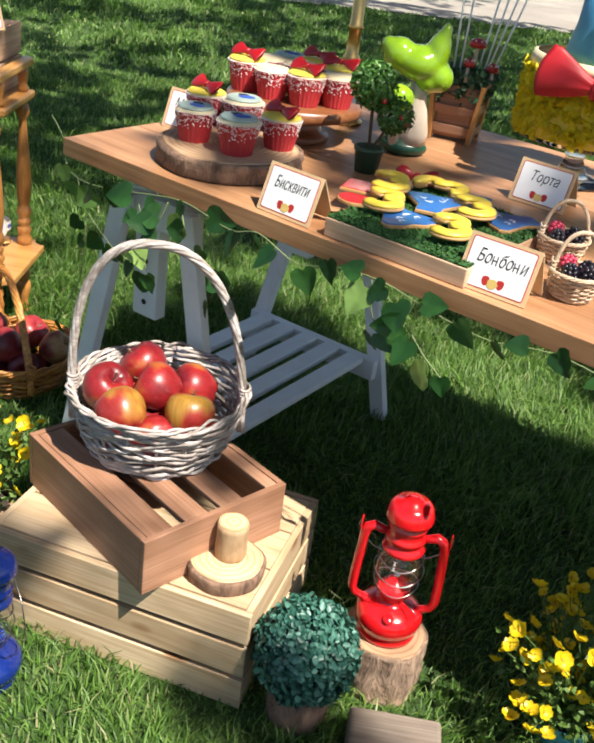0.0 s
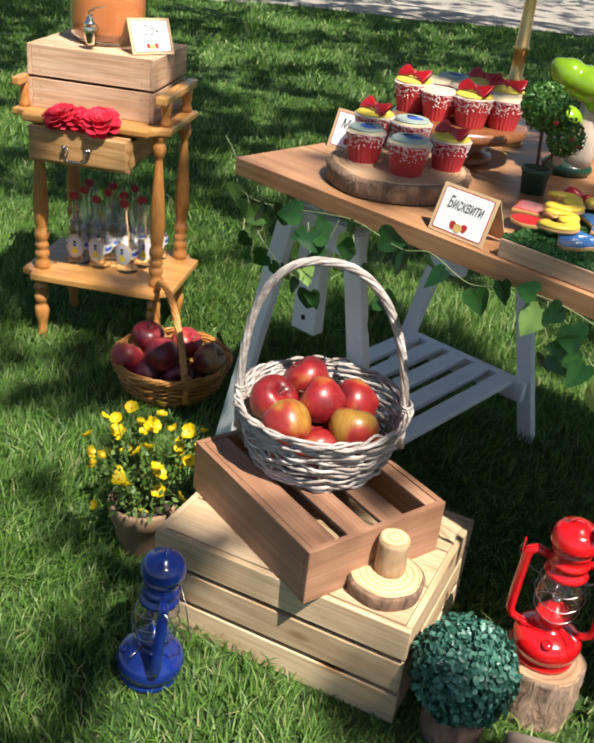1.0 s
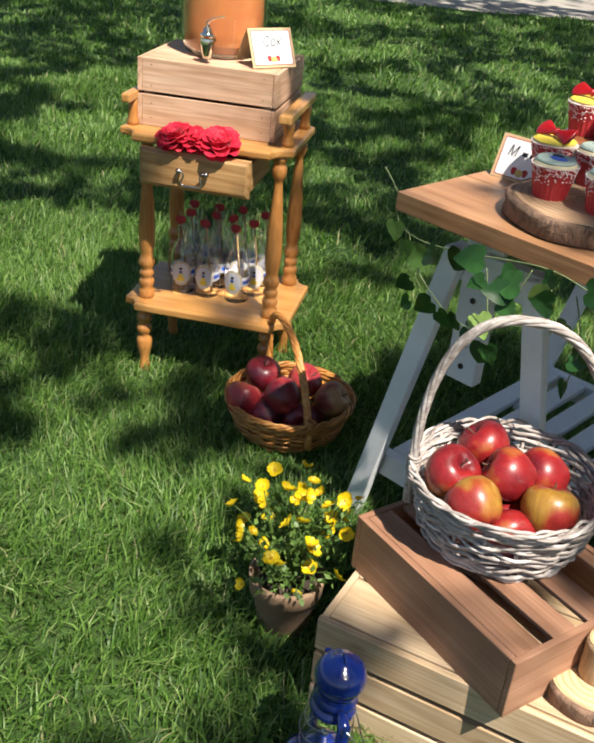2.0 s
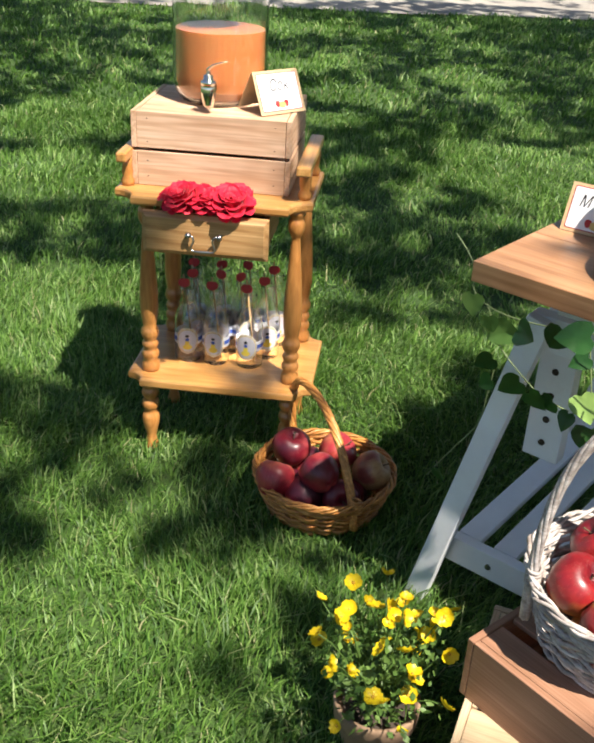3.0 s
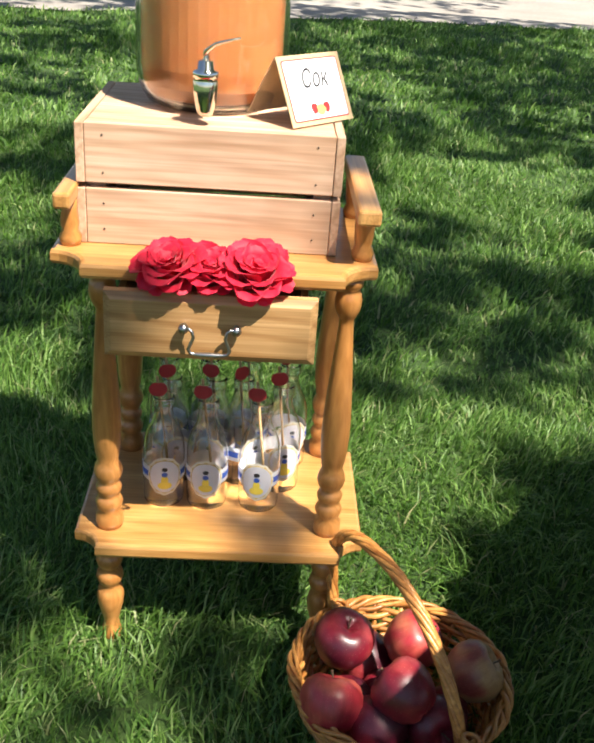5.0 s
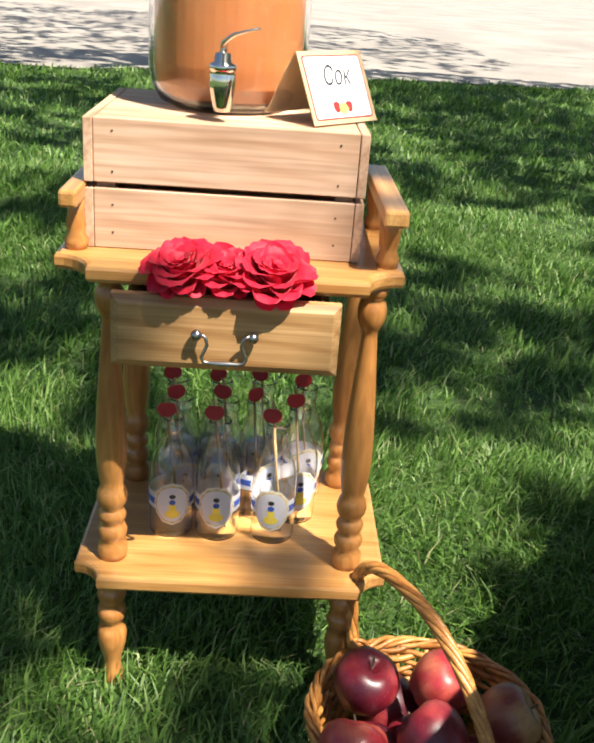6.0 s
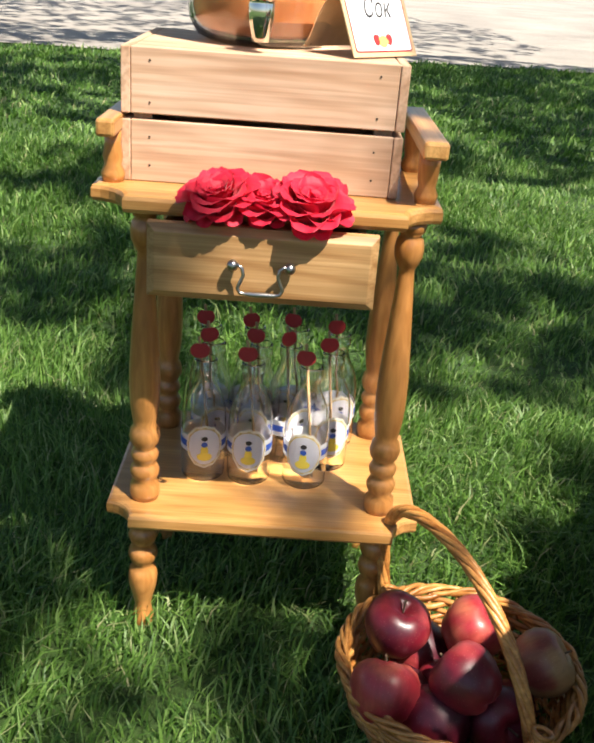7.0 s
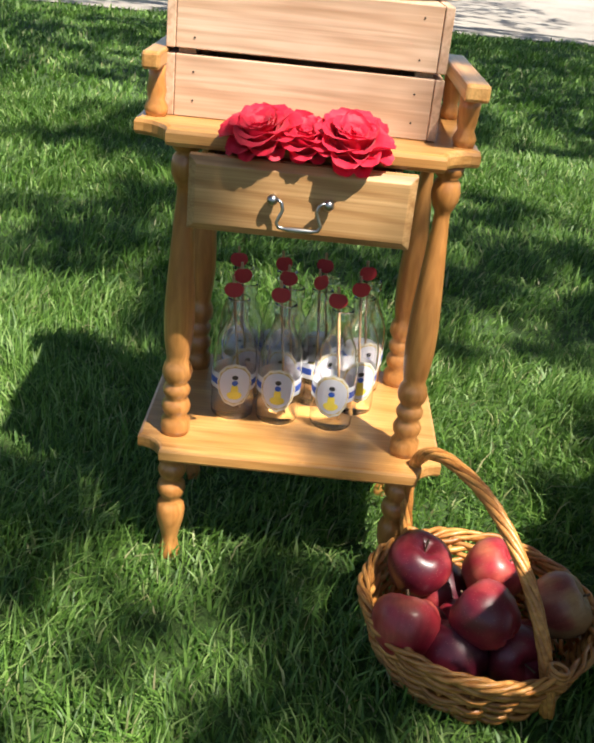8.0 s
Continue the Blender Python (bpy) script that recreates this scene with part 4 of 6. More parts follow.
def build_log(name, m, r, h, label, bark, cut, wobble=0.12, seed=1, category="log"):
    g = thing(name, m, label, category)
    n = max(3, int(h / 0.012))
    prof = [(0, 0), (r * 0.96, 0)] + [(r * (1 + 0.02 * math.sin(i * 2.1 + seed)), h * (i + 0.3) / n) for i in range(n)] + [(r * 0.985, h - 0.0015), (r * 0.93, h - 0.001), (0, h - 0.001)]
    part("bark", lathe(prof, 40, wobble, seed), bark, g, smooth=True)
    part("cut_face", lathe([(0, h - 0.0008), (r * 0.925, h - 0.0008), (r * 0.915, h + 0.0012), (0, h + 0.0012)], 40, wobble, seed), cut, g)
    return g


build_log("log", pose(0.312, 1.428, -0.01, 0, 0, 30), 0.074, 0.115, "short upright log with rough bark under the red lantern", M_BARK, M_CUT_DARK)
build_log("wood_slice", pose(0.024, 1.402, 0.206), 0.064, 0.029, "round sawn wood slice lying on the crate", M_BARK_RED, M_CUT, 0.06, 4, "wood slice")
build_log("wood_peg", pose(0.028, 1.412, 0.2365), 0.0265, 0.066, "small peeled log standing on the wood slice", wood("peeled_wood", (0.70, 0.52, 0.34), (0.55, 0.38, 0.22), 0.7, grain=(40, 40, 6)), M_CUT, 0.05, 6)
slab_thing = thing("grey_board", pose(0.330, 1.232, 0.0, 4, 0, -3), "weathered grey wooden block lying in the grass", "board")
part("block", box(0.150, 0.115, 0.062, 0.008, 3), M_GREYWOOD, slab_thing, m=pose(0, 0, 0.031))


# ---- clipped ball of leaves in a bark pot ----
def leaf_ball(centre, r, count, size, seed, shell=0.25):
    """Leaves standing out of a ball, each one folded along its middle."""
    rng = np.random.default_rng(seed)
    d = rng.normal(0, 1, (count, 3))
    d /= np.linalg.norm(d, axis=1)[:, None]
    rad = r * (1 - shell * rng.random(count) ** 1.5) * (1 + 0.05 * np.sin(d[:, 0] * 7) * np.cos(d[:, 2] * 6))
    c = np.array(centre) + d * rad[:, None]
    t = np.cross(d, rng.normal(0, 1, (count, 3)))
    t /= np.linalg.norm(t, axis=1)[:, None]
    t = t + d * rng.uniform(-0.2, 0.9, count)[:, None]
    t /= np.linalg.norm(t, axis=1)[:, None]
    s = np.cross(t, d)
    s /= np.linalg.norm(s, axis=1)[:, None]
    nrm = np.cross(s, t)
    k = (size * rng.uniform(0.65, 1.25, count))[:, None]
    v = np.stack([c, c + t * k * 0.4 + s * k * 0.36 + nrm * k * 0.14, c + t * k * 0.85 + s * k * 0.22 + nrm * k * 0.1, c + t * k, c + t * k * 0.85 - s * k * 0.22 + nrm * k * 0.1, c + t * k * 0.4 - s * k * 0.36 + nrm * k * 0.14, c + t * k * 0.5], axis=1)
    tri = np.array([[0, 1, 6], [1, 2, 6], [2, 3, 6], [3, 4, 6], [4, 5, 6], [5, 0, 6]])
    return v.reshape(-1, 3), (np.arange(count)[:, None, None] * 7 + tri[None]).reshape(-1, 3)


M_BALL = leafy("blue_green_leaves", ((0, (0.02, 0.09, 0.065)), (0.6, (0.055, 0.19, 0.14)), (1, (0.15, 0.34, 0.27))), 0.4, 0.15)
M_TOPIARY = leafy("bright_small_leaves", ((0, (0.03, 0.12, 0.015)), (0.6, (0.07, 0.20, 0.03)), (1, (0.14, 0.30, 0.06))), 0.45, 0.2)
bush = thing("leaf_ball_plant", pose(0.172, 1.312, 0), "blue-green leaf ball in a bark-covered pot on the grass", "plant")
part("pot", lathe([(0, 0), (0.050, 0), (0.053, 0.02), (0.054, 0.078), (0.046, 0.080), (0.044, 0.066), (0, 0.066)], 30, 0.06, 3), M_BARK_RED, bush, "rough brown bark pot", smooth=True)
placed("leaf_ball", quick_mesh("leaf_ball", *leaf_ball((0, 0, 0.146), 0.083, 5600, 0.0125, 8), M_BALL), bush)
# near-black green ball that fills the inside behind the leaves
part("core", blob(0.061, 3, 0.1, 12), plain("dark_green_fill", (0.012, 0.03, 0.02), 0.9), bush, m=pose(0, 0, 0.145))


# ---- pots of yellow flowers ----
M_PETAL = plain("yellow_petal", (0.80, 0.60, 0.012), 0.4, vary=0.15, through_light=0.3)
M_STALK = leafy("flower_stalks", ((0, (0.06, 0.13, 0.02)), (1, (0.16, 0.26, 0.06))), 0.5, 0.25)
M_CENTRE = plain("flower_centre", (0.50, 0.28, 0.01), 0.7)
M_CLAY = plain("pale_clay", (0.30, 0.19, 0.115), 0.8, scale=50, vary=0.3, relief=0.4, dirt=0.4)
M_TEAL = plain("turquoise_glaze", (0.10, 0.42, 0.55), 0.3, vary=0.1, coat=0.4)
M_TWINE = plain("jute_twine", (0.52, 0.40, 0.28), 0.9, scale=150, vary=0.4, relief=0.6)


def petal_mesh():
    bm = bmesh.new()
    rows = []
    for i in range(5):
        f = i / 4
        w = 0.0078 * math.sin(math.pi * (0.12 + 0.74 * f)) ** 0.8
        rows.append([bm.verts.new((0.0015 + 0.0125 * f, w * s, 0.0055 * f ** 1.6 + 0.0022 * s * s)) for s in (-1, -0.5, 0, 0.5, 1)])
    for a, b in zip(rows, rows[1:]):
        for k in range(4):
            bm.faces.new((a[k], a[k + 1], b[k + 1], b[k]))
    me = bpy.data.meshes.new("petal")
    bm.to_mesh(me)
    bm.free()
    me.materials.append(M_PETAL)
    me.shade_smooth()
    return me


PETAL = petal_mesh()


def build_flowers(m, label, pot, pot_mat, count, spread, low, high, seed, twine):
    rng = random.Random(seed)
    t = thing("flower_pot", m, label, "flowers", "pots of yellow flowers")
    pt = part("pot", lathe(pot, 32), pot_mat, t, smooth=True)
    top = max(z for r, z in pot)
    part("soil", lathe([(0, top - 0.012), (pot[-3][0] * 0.86, top - 0.012), (0, top - 0.006)], 24), M_SOIL, t)
    if twine:
        part("rim_band", tube([((pot[3][0] + 0.002) * math.cos(a), (pot[3][0] + 0.002) * math.sin(a), top - 0.028) for a in (2 * math.pi * k / 30 for k in range(30))], 0.0032, 8, True), M_TWINE, pt, smooth=True)
    leaves_c = []
    for k in range(count):
        a, f = rng.uniform(0, 2 * math.pi), math.sqrt(rng.random())
        r = spread * f
        z = high - (high - low) * (0.25 * f + 0.75 * rng.random() ** 1.3)
        e = Vector((r * math.cos(a), r * math.sin(a), z))
        s = Vector((0.02 * math.cos(a) * f, 0.02 * math.sin(a) * f, top - 0.01))
        mid = s.lerp(e, 0.5) + Vector((rng.uniform(-0.012, 0.012), rng.uniform(-0.012, 0.012), 0.02))
        part("stalk", tube([s, s.lerp(mid, 0.5) + Vector((0, 0, 0.006)), mid, mid.lerp(e, 0.5) + Vector((0, 0, 0.006)), e], [0.0014, 0.0013, 0.0012, 0.0011, 0.0010], 5), M_STALK, t, smooth=True)
        for q in (0.3, 0.55, 0.75):
            leaves_c.append(s.lerp(e, q + rng.uniform(-0.1, 0.1)))
        fl = part("flower", blob(0.0030, 2, 0, 1, (1, 1, 0.7)), M_CENTRE, t, m=pose(e.x, e.y, e.z, rng.uniform(-45, 45) - 15, rng.uniform(-45, 45), rng.uniform(0, 360)) @ Matrix.Scale(rng.uniform(0.65, 1.1), 4), smooth=True)
        for p in range(5):
            placed("petal", PETAL, fl, m=pose(0, 0, -0.001, 0, rng.uniform(-18, 12), 72 * p + rng.uniform(-8, 8)))
    v, f = leaf_cloud(np.array([tuple(c) for c in leaves_c]), 6, (0.012, 0.012, 0.014), 0.015, seed)
    v2, f2 = leaf_cloud(np.array([(0, 0, top + 0.02)]), 40, (0.03, 0.03, 0.022), 0.03, seed + 1)
    placed("foliage", quick_mesh("foliage", np.concatenate([v, v2]), np.concatenate([f, f2 + len(v)]), M_STALK), t)
    return t


build_flowers(pose(-0.474, 1.625, 0), "yellow buttercups in a pale clay pot tied with twine", [(0, 0), (0.046, 0), (0.048, 0.004), (0.060, 0.076), (0.067, 0.081), (0.069, 0.108), (0.069, 0.116), (0.063, 0.116), (0.061, 0.098), (0, 0.098)], M_CLAY, 48, 0.122, 0.150, 0.320, 21, True)
build_flowers(pose(0.628, 1.342, -0.015), "yellow buttercups in a small turquoise pot on grass", [(0, 0), (0.036, 0), (0.04, 0.004), (0.048, 0.05), (0.052, 0.062), (0.053, 0.072), (0.053, 0.076), (0.049, 0.076), (0.047, 0.06), (0, 0.06)], M_TEAL, 110, 0.150, 0.085, 0.325, 33, False)


# ---- folded name cards ----
M_KRAFT = plain("kraft_card", (0.62, 0.43, 0.24), 0.75, scale=120, vary=0.12, relief=0.2)
M_PAPER = plain("white_paper", (0.80, 0.80, 0.82), 0.6, scale=90, vary=0.04, relief=0.05)
M_BAND = plain("thin_white_paper", (0.80, 0.80, 0.84), 0.6, scale=90, vary=0.04, relief=0.05, through_light=0.45)
M_REDINK = plain("red_print", (0.40, 0.02, 0.02), 0.6, vary=0.1, relief=0.0)
M_INK = plain("black_ink", (0.02, 0.018, 0.022), 0.6, vary=0.1, relief=0.0)
M_GOLD = plain("gold_print", (0.62, 0.45, 0.14), 0.5, vary=0.3)


def letters(text, size, thick, material, bevel=0.0, fat=0.0, shear=0.0):
    """Text as a mesh, centred, lying in xy."""
    cu = bpy.data.curves.new("letters", "FONT")
    cu.body, cu.size, cu.extrude, cu.bevel_depth, cu.offset, cu.shear = text, size, thick, bevel, fat, shear
    cu.align_x, cu.align_y = "CENTER", "CENTER"
    ob = bpy.data.objects.new("letters", cu)
    scene.collection.objects.link(ob)
    me = bpy.data.meshes.new_from_object(ob.evaluated_get(bpy.context.evaluated_depsgraph_get()))
    bpy.data.objects.remove(ob)
    me.materials.clear()
    me.materials.append(material)
    return me


def rounded(w, h, r):
    out = []
    for cx, cy, a0 in ((w / 2 - r, -h / 2 + r, -90), (w / 2 - r, h / 2 - r, 0), (-w / 2 + r, h / 2 - r, 90), (-w / 2 + r, -h / 2 + r, 180)):
        out += [(cx + r * math.cos(radians(a0 + 22.5 * k)), cy + r * math.sin(radians(a0 + 22.5 * k))) for k in range(5)]
    return out


def build_card(m, text, label, w=0.110, h=0.080, lean=20, size=0.027, bars=0, spaced=()):
    c = thing("name_card", m, label, "card", "name cards")
    face = pose(0, 0, 0, 90 - lean, 0, 0) @ pose(0, h / 2, 0)
    f = part("front", slab([(-w / 2, -h / 2), (w / 2, -h / 2), (w / 2, h / 2), (-w / 2, h / 2)], 0.0016, 0.0), M_KRAFT, c, m=face)
    top = Vector((0, h * math.sin(radians(lean)), h * math.cos(radians(lean))))
    part("back", slab([(-w / 2, -h), (w / 2, -h), (w / 2, 0), (-w / 2, 0)], 0.0016, 0.0), M_KRAFT, c, m=pose(*top, 90 + lean + 6, 0, 0))
    part("red_border", slab(rounded(w * 0.90, h * 0.88, 0.004), 0.0006, 0), M_REDINK, f, m=pose(0, 0.0, 0.0014))
    part("panel", slab(rounded(w * 0.87, h * 0.84, 0.003), 0.0006, 0), M_PAPER, f, m=pose(0, 0.0, 0.0017))
    if text:
        me = letters(text, size, 0.0002, M_INK, 0.0, 0.0, 0.26)
        xs = [v.co.x for v in me.vertices]
        narrow = min(0.8, w * (0.64 if len(text) > 5 else 0.5) / (max(xs) - min(xs)))
        placed("lettering", me, f, m=pose(-w * 0.24 * bool(bars), h * 0.14, 0.0026) @ Matrix.Diagonal((narrow, 1, 1, 1)))
    x, tall = -w * 0.32, size * 0.50
    for piece in spaced:
        # the small Cyrillic en has no glyph of its own: two stems and a bar
        if piece == "н":
            for dx, dy, sx, sy in ((0.0012, 0, 0.0015, tall), (0.0075, 0, 0.0015, tall), (0.00435, 0, 0.0048, 0.0015)):
                part("letter_stroke", box(sx, sy, 0.0004, 0), M_INK, f, m=pose(x + dx, h * 0.14 - size * 0.11 + dy, 0.0026))
            x += 0.0105
        else:
            me = letters(piece, size, 0.0002, M_INK, 0.0, 0.0, 0.26)
            xs = [v.co.x for v in me.vertices]
            wide = (max(xs) - min(xs)) * 0.66
            ys = [v.co.y for v in me.vertices]
            low = -min(ys)
            placed("lettering", me, f, m=pose(x + wide / 2, h * 0.14 - size * 0.36 + low, 0.0026) @ Matrix.Diagonal((0.66, 1, 1, 1)))
            x += wide + 0.0022
    for k in range(bars):
        part("writing_bar", box(0.011, 0.007, 0.0004, 0), M_INK, f, m=pose(0.0 + 0.016 * k, h * 0.13, 0.0026))
    e = part("emblem", slab([(0.008 * math.cos(a) * (1 + 0.12 * math.cos(5 * a)), 0.007 * math.sin(a)) for a in (2 * math.pi * k / 24 for k in range(24))], 0.0008, 0), M_GOLD, f, m=pose(0, -h * 0.30, 0.0023))
    for s in (-1, 1):
        part("red_shape", slab([(s * 0.0115 + 0.0058 * math.cos(a), 0.003 + 0.0070 * math.sin(a) + 0.001 * math.cos(2 * a)) for a in (2 * math.pi * k / 20 for k in range(20))], 0.0006, 0), M_REDINK, e, m=pose(0, 0, -0.0003))
    return c


build_card(at_table(-0.887, 1.366, 0.7508, -2), "Бисквити", "kraft paper card lettered for biscuits at the table edge")
build_card(at_table(-0.516, 1.372, 0.7508, 2), "", "kraft paper card lettered for sweets at the table edge", spaced=("Бо", "н", "бо", "н", "и"))
build_card(at_table(-0.662, 1.835, 0.7508, 0), "Торта", "kraft paper card lettered for cake on the table")
build_card(at_table(-1.325, 1.588, 0.7508, 4), "М", "kraft paper card behind the cupcakes, half hidden writing", bars=2)
build_card(pose(-0.773, 2.529, 0.8018, 0, 0, 45), "Сок", "kraft paper card lettered for juice on the wooden box", w=0.116, h=0.090, lean=26, size=0.034)


# ---- red cloth roses in the drawer ----
M_ROSE = plain("red_silk", (0.70, 0.008, 0.046), 0.6, scale=80, vary=0.15, sheen=0.15, through_light=0.35)


def rose_petal():
    bm = bmesh.new()
    rows = []
    bend = 0.026
    for i in range(9):
        f = i / 8
        w = 0.031 * math.sqrt(max(0.0, 1 - ((f - 0.55) / (0.62 if f < 0.55 else 0.50)) ** 2))
        row = []
        for k in range(9):
            e = -1 + k / 4
            q = w * e / bend
            row.append(bm.verts.new((0.004 + bend * (math.cos(q) - 1) + 0.013 * f ** 4, bend * math.sin(q), 0.033 * f - 0.006 * max(0, f - 0.75) + 0.0012 * f * math.sin(7 * e + 3))))
        rows.append(row)
    for a, b in zip(rows, rows[1:]):
        for k in range(8):
            bm.faces.new((a[k], a[k + 1], b[k + 1], b[k]))
    me = bpy.data.meshes.new("petal")
    bm.to_mesh(me)
    bm.free()
    me.materials.append(M_ROSE)
    me.shade_smooth()
    return me


ROSE_PETAL = rose_petal()


def build_rose(m, seed, size):
    rng = random.Random(seed)
    r = thing("cloth_rose", m, "large red artificial cloth rose lying in the open drawer", "flower", "roses in the drawer")
    part("base", blob(0.014 * size, 2, 0.2, 40), M_ROSE, r, smooth=True)
    for ring, (n, out, tilt, sc) in enumerate(((3, -0.001, -4, 0.50), (4, 0.002, 2, 0.66), (5, 0.006, 9, 0.80), (5, 0.011, 18, 0.88), (6, 0.016, 30, 0.92), (6, 0.018, 44, 0.80), (7, 0.018, 62, 0.64))):
        for k in range(n):
            a = 360 * k / n + ring * 31 + rng.uniform(-9, 9)
            placed("petal", ROSE_PETAL, r, m=pose(0, 0, 0, 0, 0, a) @ pose(out * size, 0, -0.002 * ring, rng.uniform(-8, 8), tilt + rng.uniform(-8, 8), 0) @ Matrix.Scale(sc * size * rng.uniform(0.9, 1.1), 4))


build_rose(pose(-0.956, 2.372, 0.652, 18, -10, 0) @ pose(0, 0, 0, 0, 0, 10), 1, 1.08)
build_rose(pose(-0.905, 2.374, 0.650, 20, 0, 0) @ pose(0, 0, 0, 0, 0, 60), 2, 0.95)
build_rose(pose(-0.852, 2.370, 0.650, 22, 10, 0) @ pose(0, 0, 0, 0, 0, 120), 3, 1.12)


# ---- bottles with straws ----
M_LABEL_BLUE = plain("blue_print", (0.03, 0.09, 0.42), 0.5, vary=0.1, relief=0)
M_LABEL_YELLOW = plain("yellow_print", (0.80, 0.62, 0.08), 0.5, vary=0.1, relief=0)
M_LILAC = plain("pale_lilac_print", (0.74, 0.74, 0.84), 0.6, scale=90, vary=0.04, relief=0.05, through_light=0.3)
M_CREAMCARD = plain("cream_paper", (0.80, 0.75, 0.64), 0.6, scale=90, vary=0.06, relief=0.05, through_light=0.3)
M_STRAW = plain("kraft_straw", (0.42, 0.26, 0.12), 0.7, vary=0.3)
M_TAG = plain("red_card", (0.36, 0.012, 0.015), 0.6, vary=0.15)


M_THIN = glass("thin_glass", (1, 1, 1), 0.0, 1.45)


def build_bottle(m):
    b = thing("glass_bottle", m, "small clear glass bottle with oval label and straw", "bottle", "bottles on the cart shelf")
    R = 0.0300
    o = [(0, 0), (R * 0.85, 0), (R * 0.97, 0.003), (R, 0.008), (R, 0.085), (R * 0.96, 0.098), (R * 0.82, 0.113), (R * 0.6, 0.126), (R * 0.46, 0.137), (R * 0.44, 0.150), (R * 0.52, 0.152), (R * 0.52, 0.156), (R * 0.47, 0.157), (R * 0.52, 0.160), (R * 0.52, 0.165), (R * 0.46, 0.167)]
    o = [(r * 1.06, z * 1.10) for r, z in o]
    R *= 1.06
    inner = [(max(r - 0.0010, 0.0), max(z, 0.003)) for r, z in o[::-1] if r > 0] + [(0, 0.003)]
    g = part("glass", lathe(o + inner, 32), M_THIN, b, smooth=True)
    g.visible_shadow = False
    band = bmesh.new()
    n = 40
    lo = [band.verts.new(((R + 0.0004) * math.sin(a), -(R + 0.0004) * math.cos(a), 0.048)) for a in (2 * math.pi * k / n for k in range(n))]
    hi = [band.verts.new((v.co.x, v.co.y, 0.073)) for v in lo]
    for k in range(n):
        band.faces.new((lo[k], lo[(k + 1) % n], hi[(k + 1) % n], hi[k]))
    lab = part("label_band", band, M_BAND, b, "white paper band with blue stripe", smooth=True)
    for nm, z0, z1, mat, off in (("stripe", 0.055, 0.065, M_LABEL_BLUE, 0.0008),):
        bm = bmesh.new()
        lo = [bm.verts.new(((R + off) * math.sin(a), -(R + off) * math.cos(a), z0)) for a in (2 * math.pi * k / n for k in range(n))]
        hi = [bm.verts.new((v.co.x, v.co.y, z1)) for v in lo]
        for k in range(n):
            bm.faces.new((lo[k], lo[(k + 1) % n], hi[(k + 1) % n], hi[k]))
        part(nm, bm, mat, lab)

    def on_glass(rx, rz, z, off, mat, name, scallop=0.0):
        bm = bmesh.new()
        rings = []
        for f in (0.03, 0.3, 0.55, 0.8, 1.0):
            ring = []
            for k in range(36):
                a = 2 * math.pi * k / 36
                kx = f * rx * math.cos(a) * (1 + scallop * math.cos(12 * a))
                kz = f * rz * math.sin(a) * (1 + scallop * math.cos(12 * a))
                q = kx / R
                ring.append(bm.verts.new(((R + off) * math.sin(q), -(R + off) * math.cos(q), z + kz)))
            rings.append(ring)
        bm.faces.new(rings[0])
        for ra, rb in zip(rings, rings[1:]):
            for k in range(36):
                bm.faces.new((ra[k], ra[(k + 1) % 36], rb[(k + 1) % 36], rb[k]))
        part(name, bm, mat, lab)

    on_glass(0.0262, 0.0335, 0.060, 0.0014, M_CREAMCARD, "oval_border", 0.03)
    on_glass(0.0238, 0.0300, 0.060, 0.0018, M_GOLD, "oval_edge", 0.045)
    on_glass(0.0222, 0.0282, 0.060, 0.0022, M_LILAC, "oval")
    on_glass(0.0050, 0.0090, 0.0535, 0.0026, M_LABEL_YELLOW, "yellow_shape")
    on_glass(0.0100, 0.0065, 0.0445, 0.0029, M_LABEL_YELLOW, "yellow_shape")
    on_glass(0.0042, 0.0042, 0.0640, 0.0030, M_LABEL_BLUE, "blue_shape")
    on_glass(0.0042, 0.0036, 0.0730, 0.0027, M_INK, "dark_shape")
    st = part("straw", tube([(0.012, 0.004, 0.006), (-0.010, 0.0, 0.215)], 0.0021, 10), M_STRAW, b, "brown paper straw", smooth=True)
    heart = [(0.0118 * math.sin(a), 0.0105 * (math.cos(a) * 0.95 - 0.18 * math.exp(-((a % (2 * math.pi)) ** 2) * 6) - 0.18 * math.exp(-((2 * math.pi - a) ** 2) * 6))) for a in (2 * math.pi * k / 36 for k in range(36))]
    tag = part("apple_tag", slab(heart, 0.0014, 0.0004), M_TAG, st, "dark red apple-shaped paper tag", pose(-0.0085, -0.0030, 0.196, 80, 0, 0) @ Matrix.Scale(1.15, 4))
    return b


first = build_bottle(pose(-0.980, 2.520, 0.2055, 0, 0, 8))
for x, y, t in ((-0.913, 2.517, 0), (-0.832, 2.516, -6), (-0.974, 2.582, 20), (-0.905, 2.585, -14), (-0.862, 2.588, 40), (-0.800, 2.572, 12), (-0.985, 2.648, 5), (-0.918, 2.652, 25), (-0.852, 2.655, -20), (-0.788, 2.645, 15)):
    copy_thing(first, pose(x, y, 0.2055, 0, 0, t))


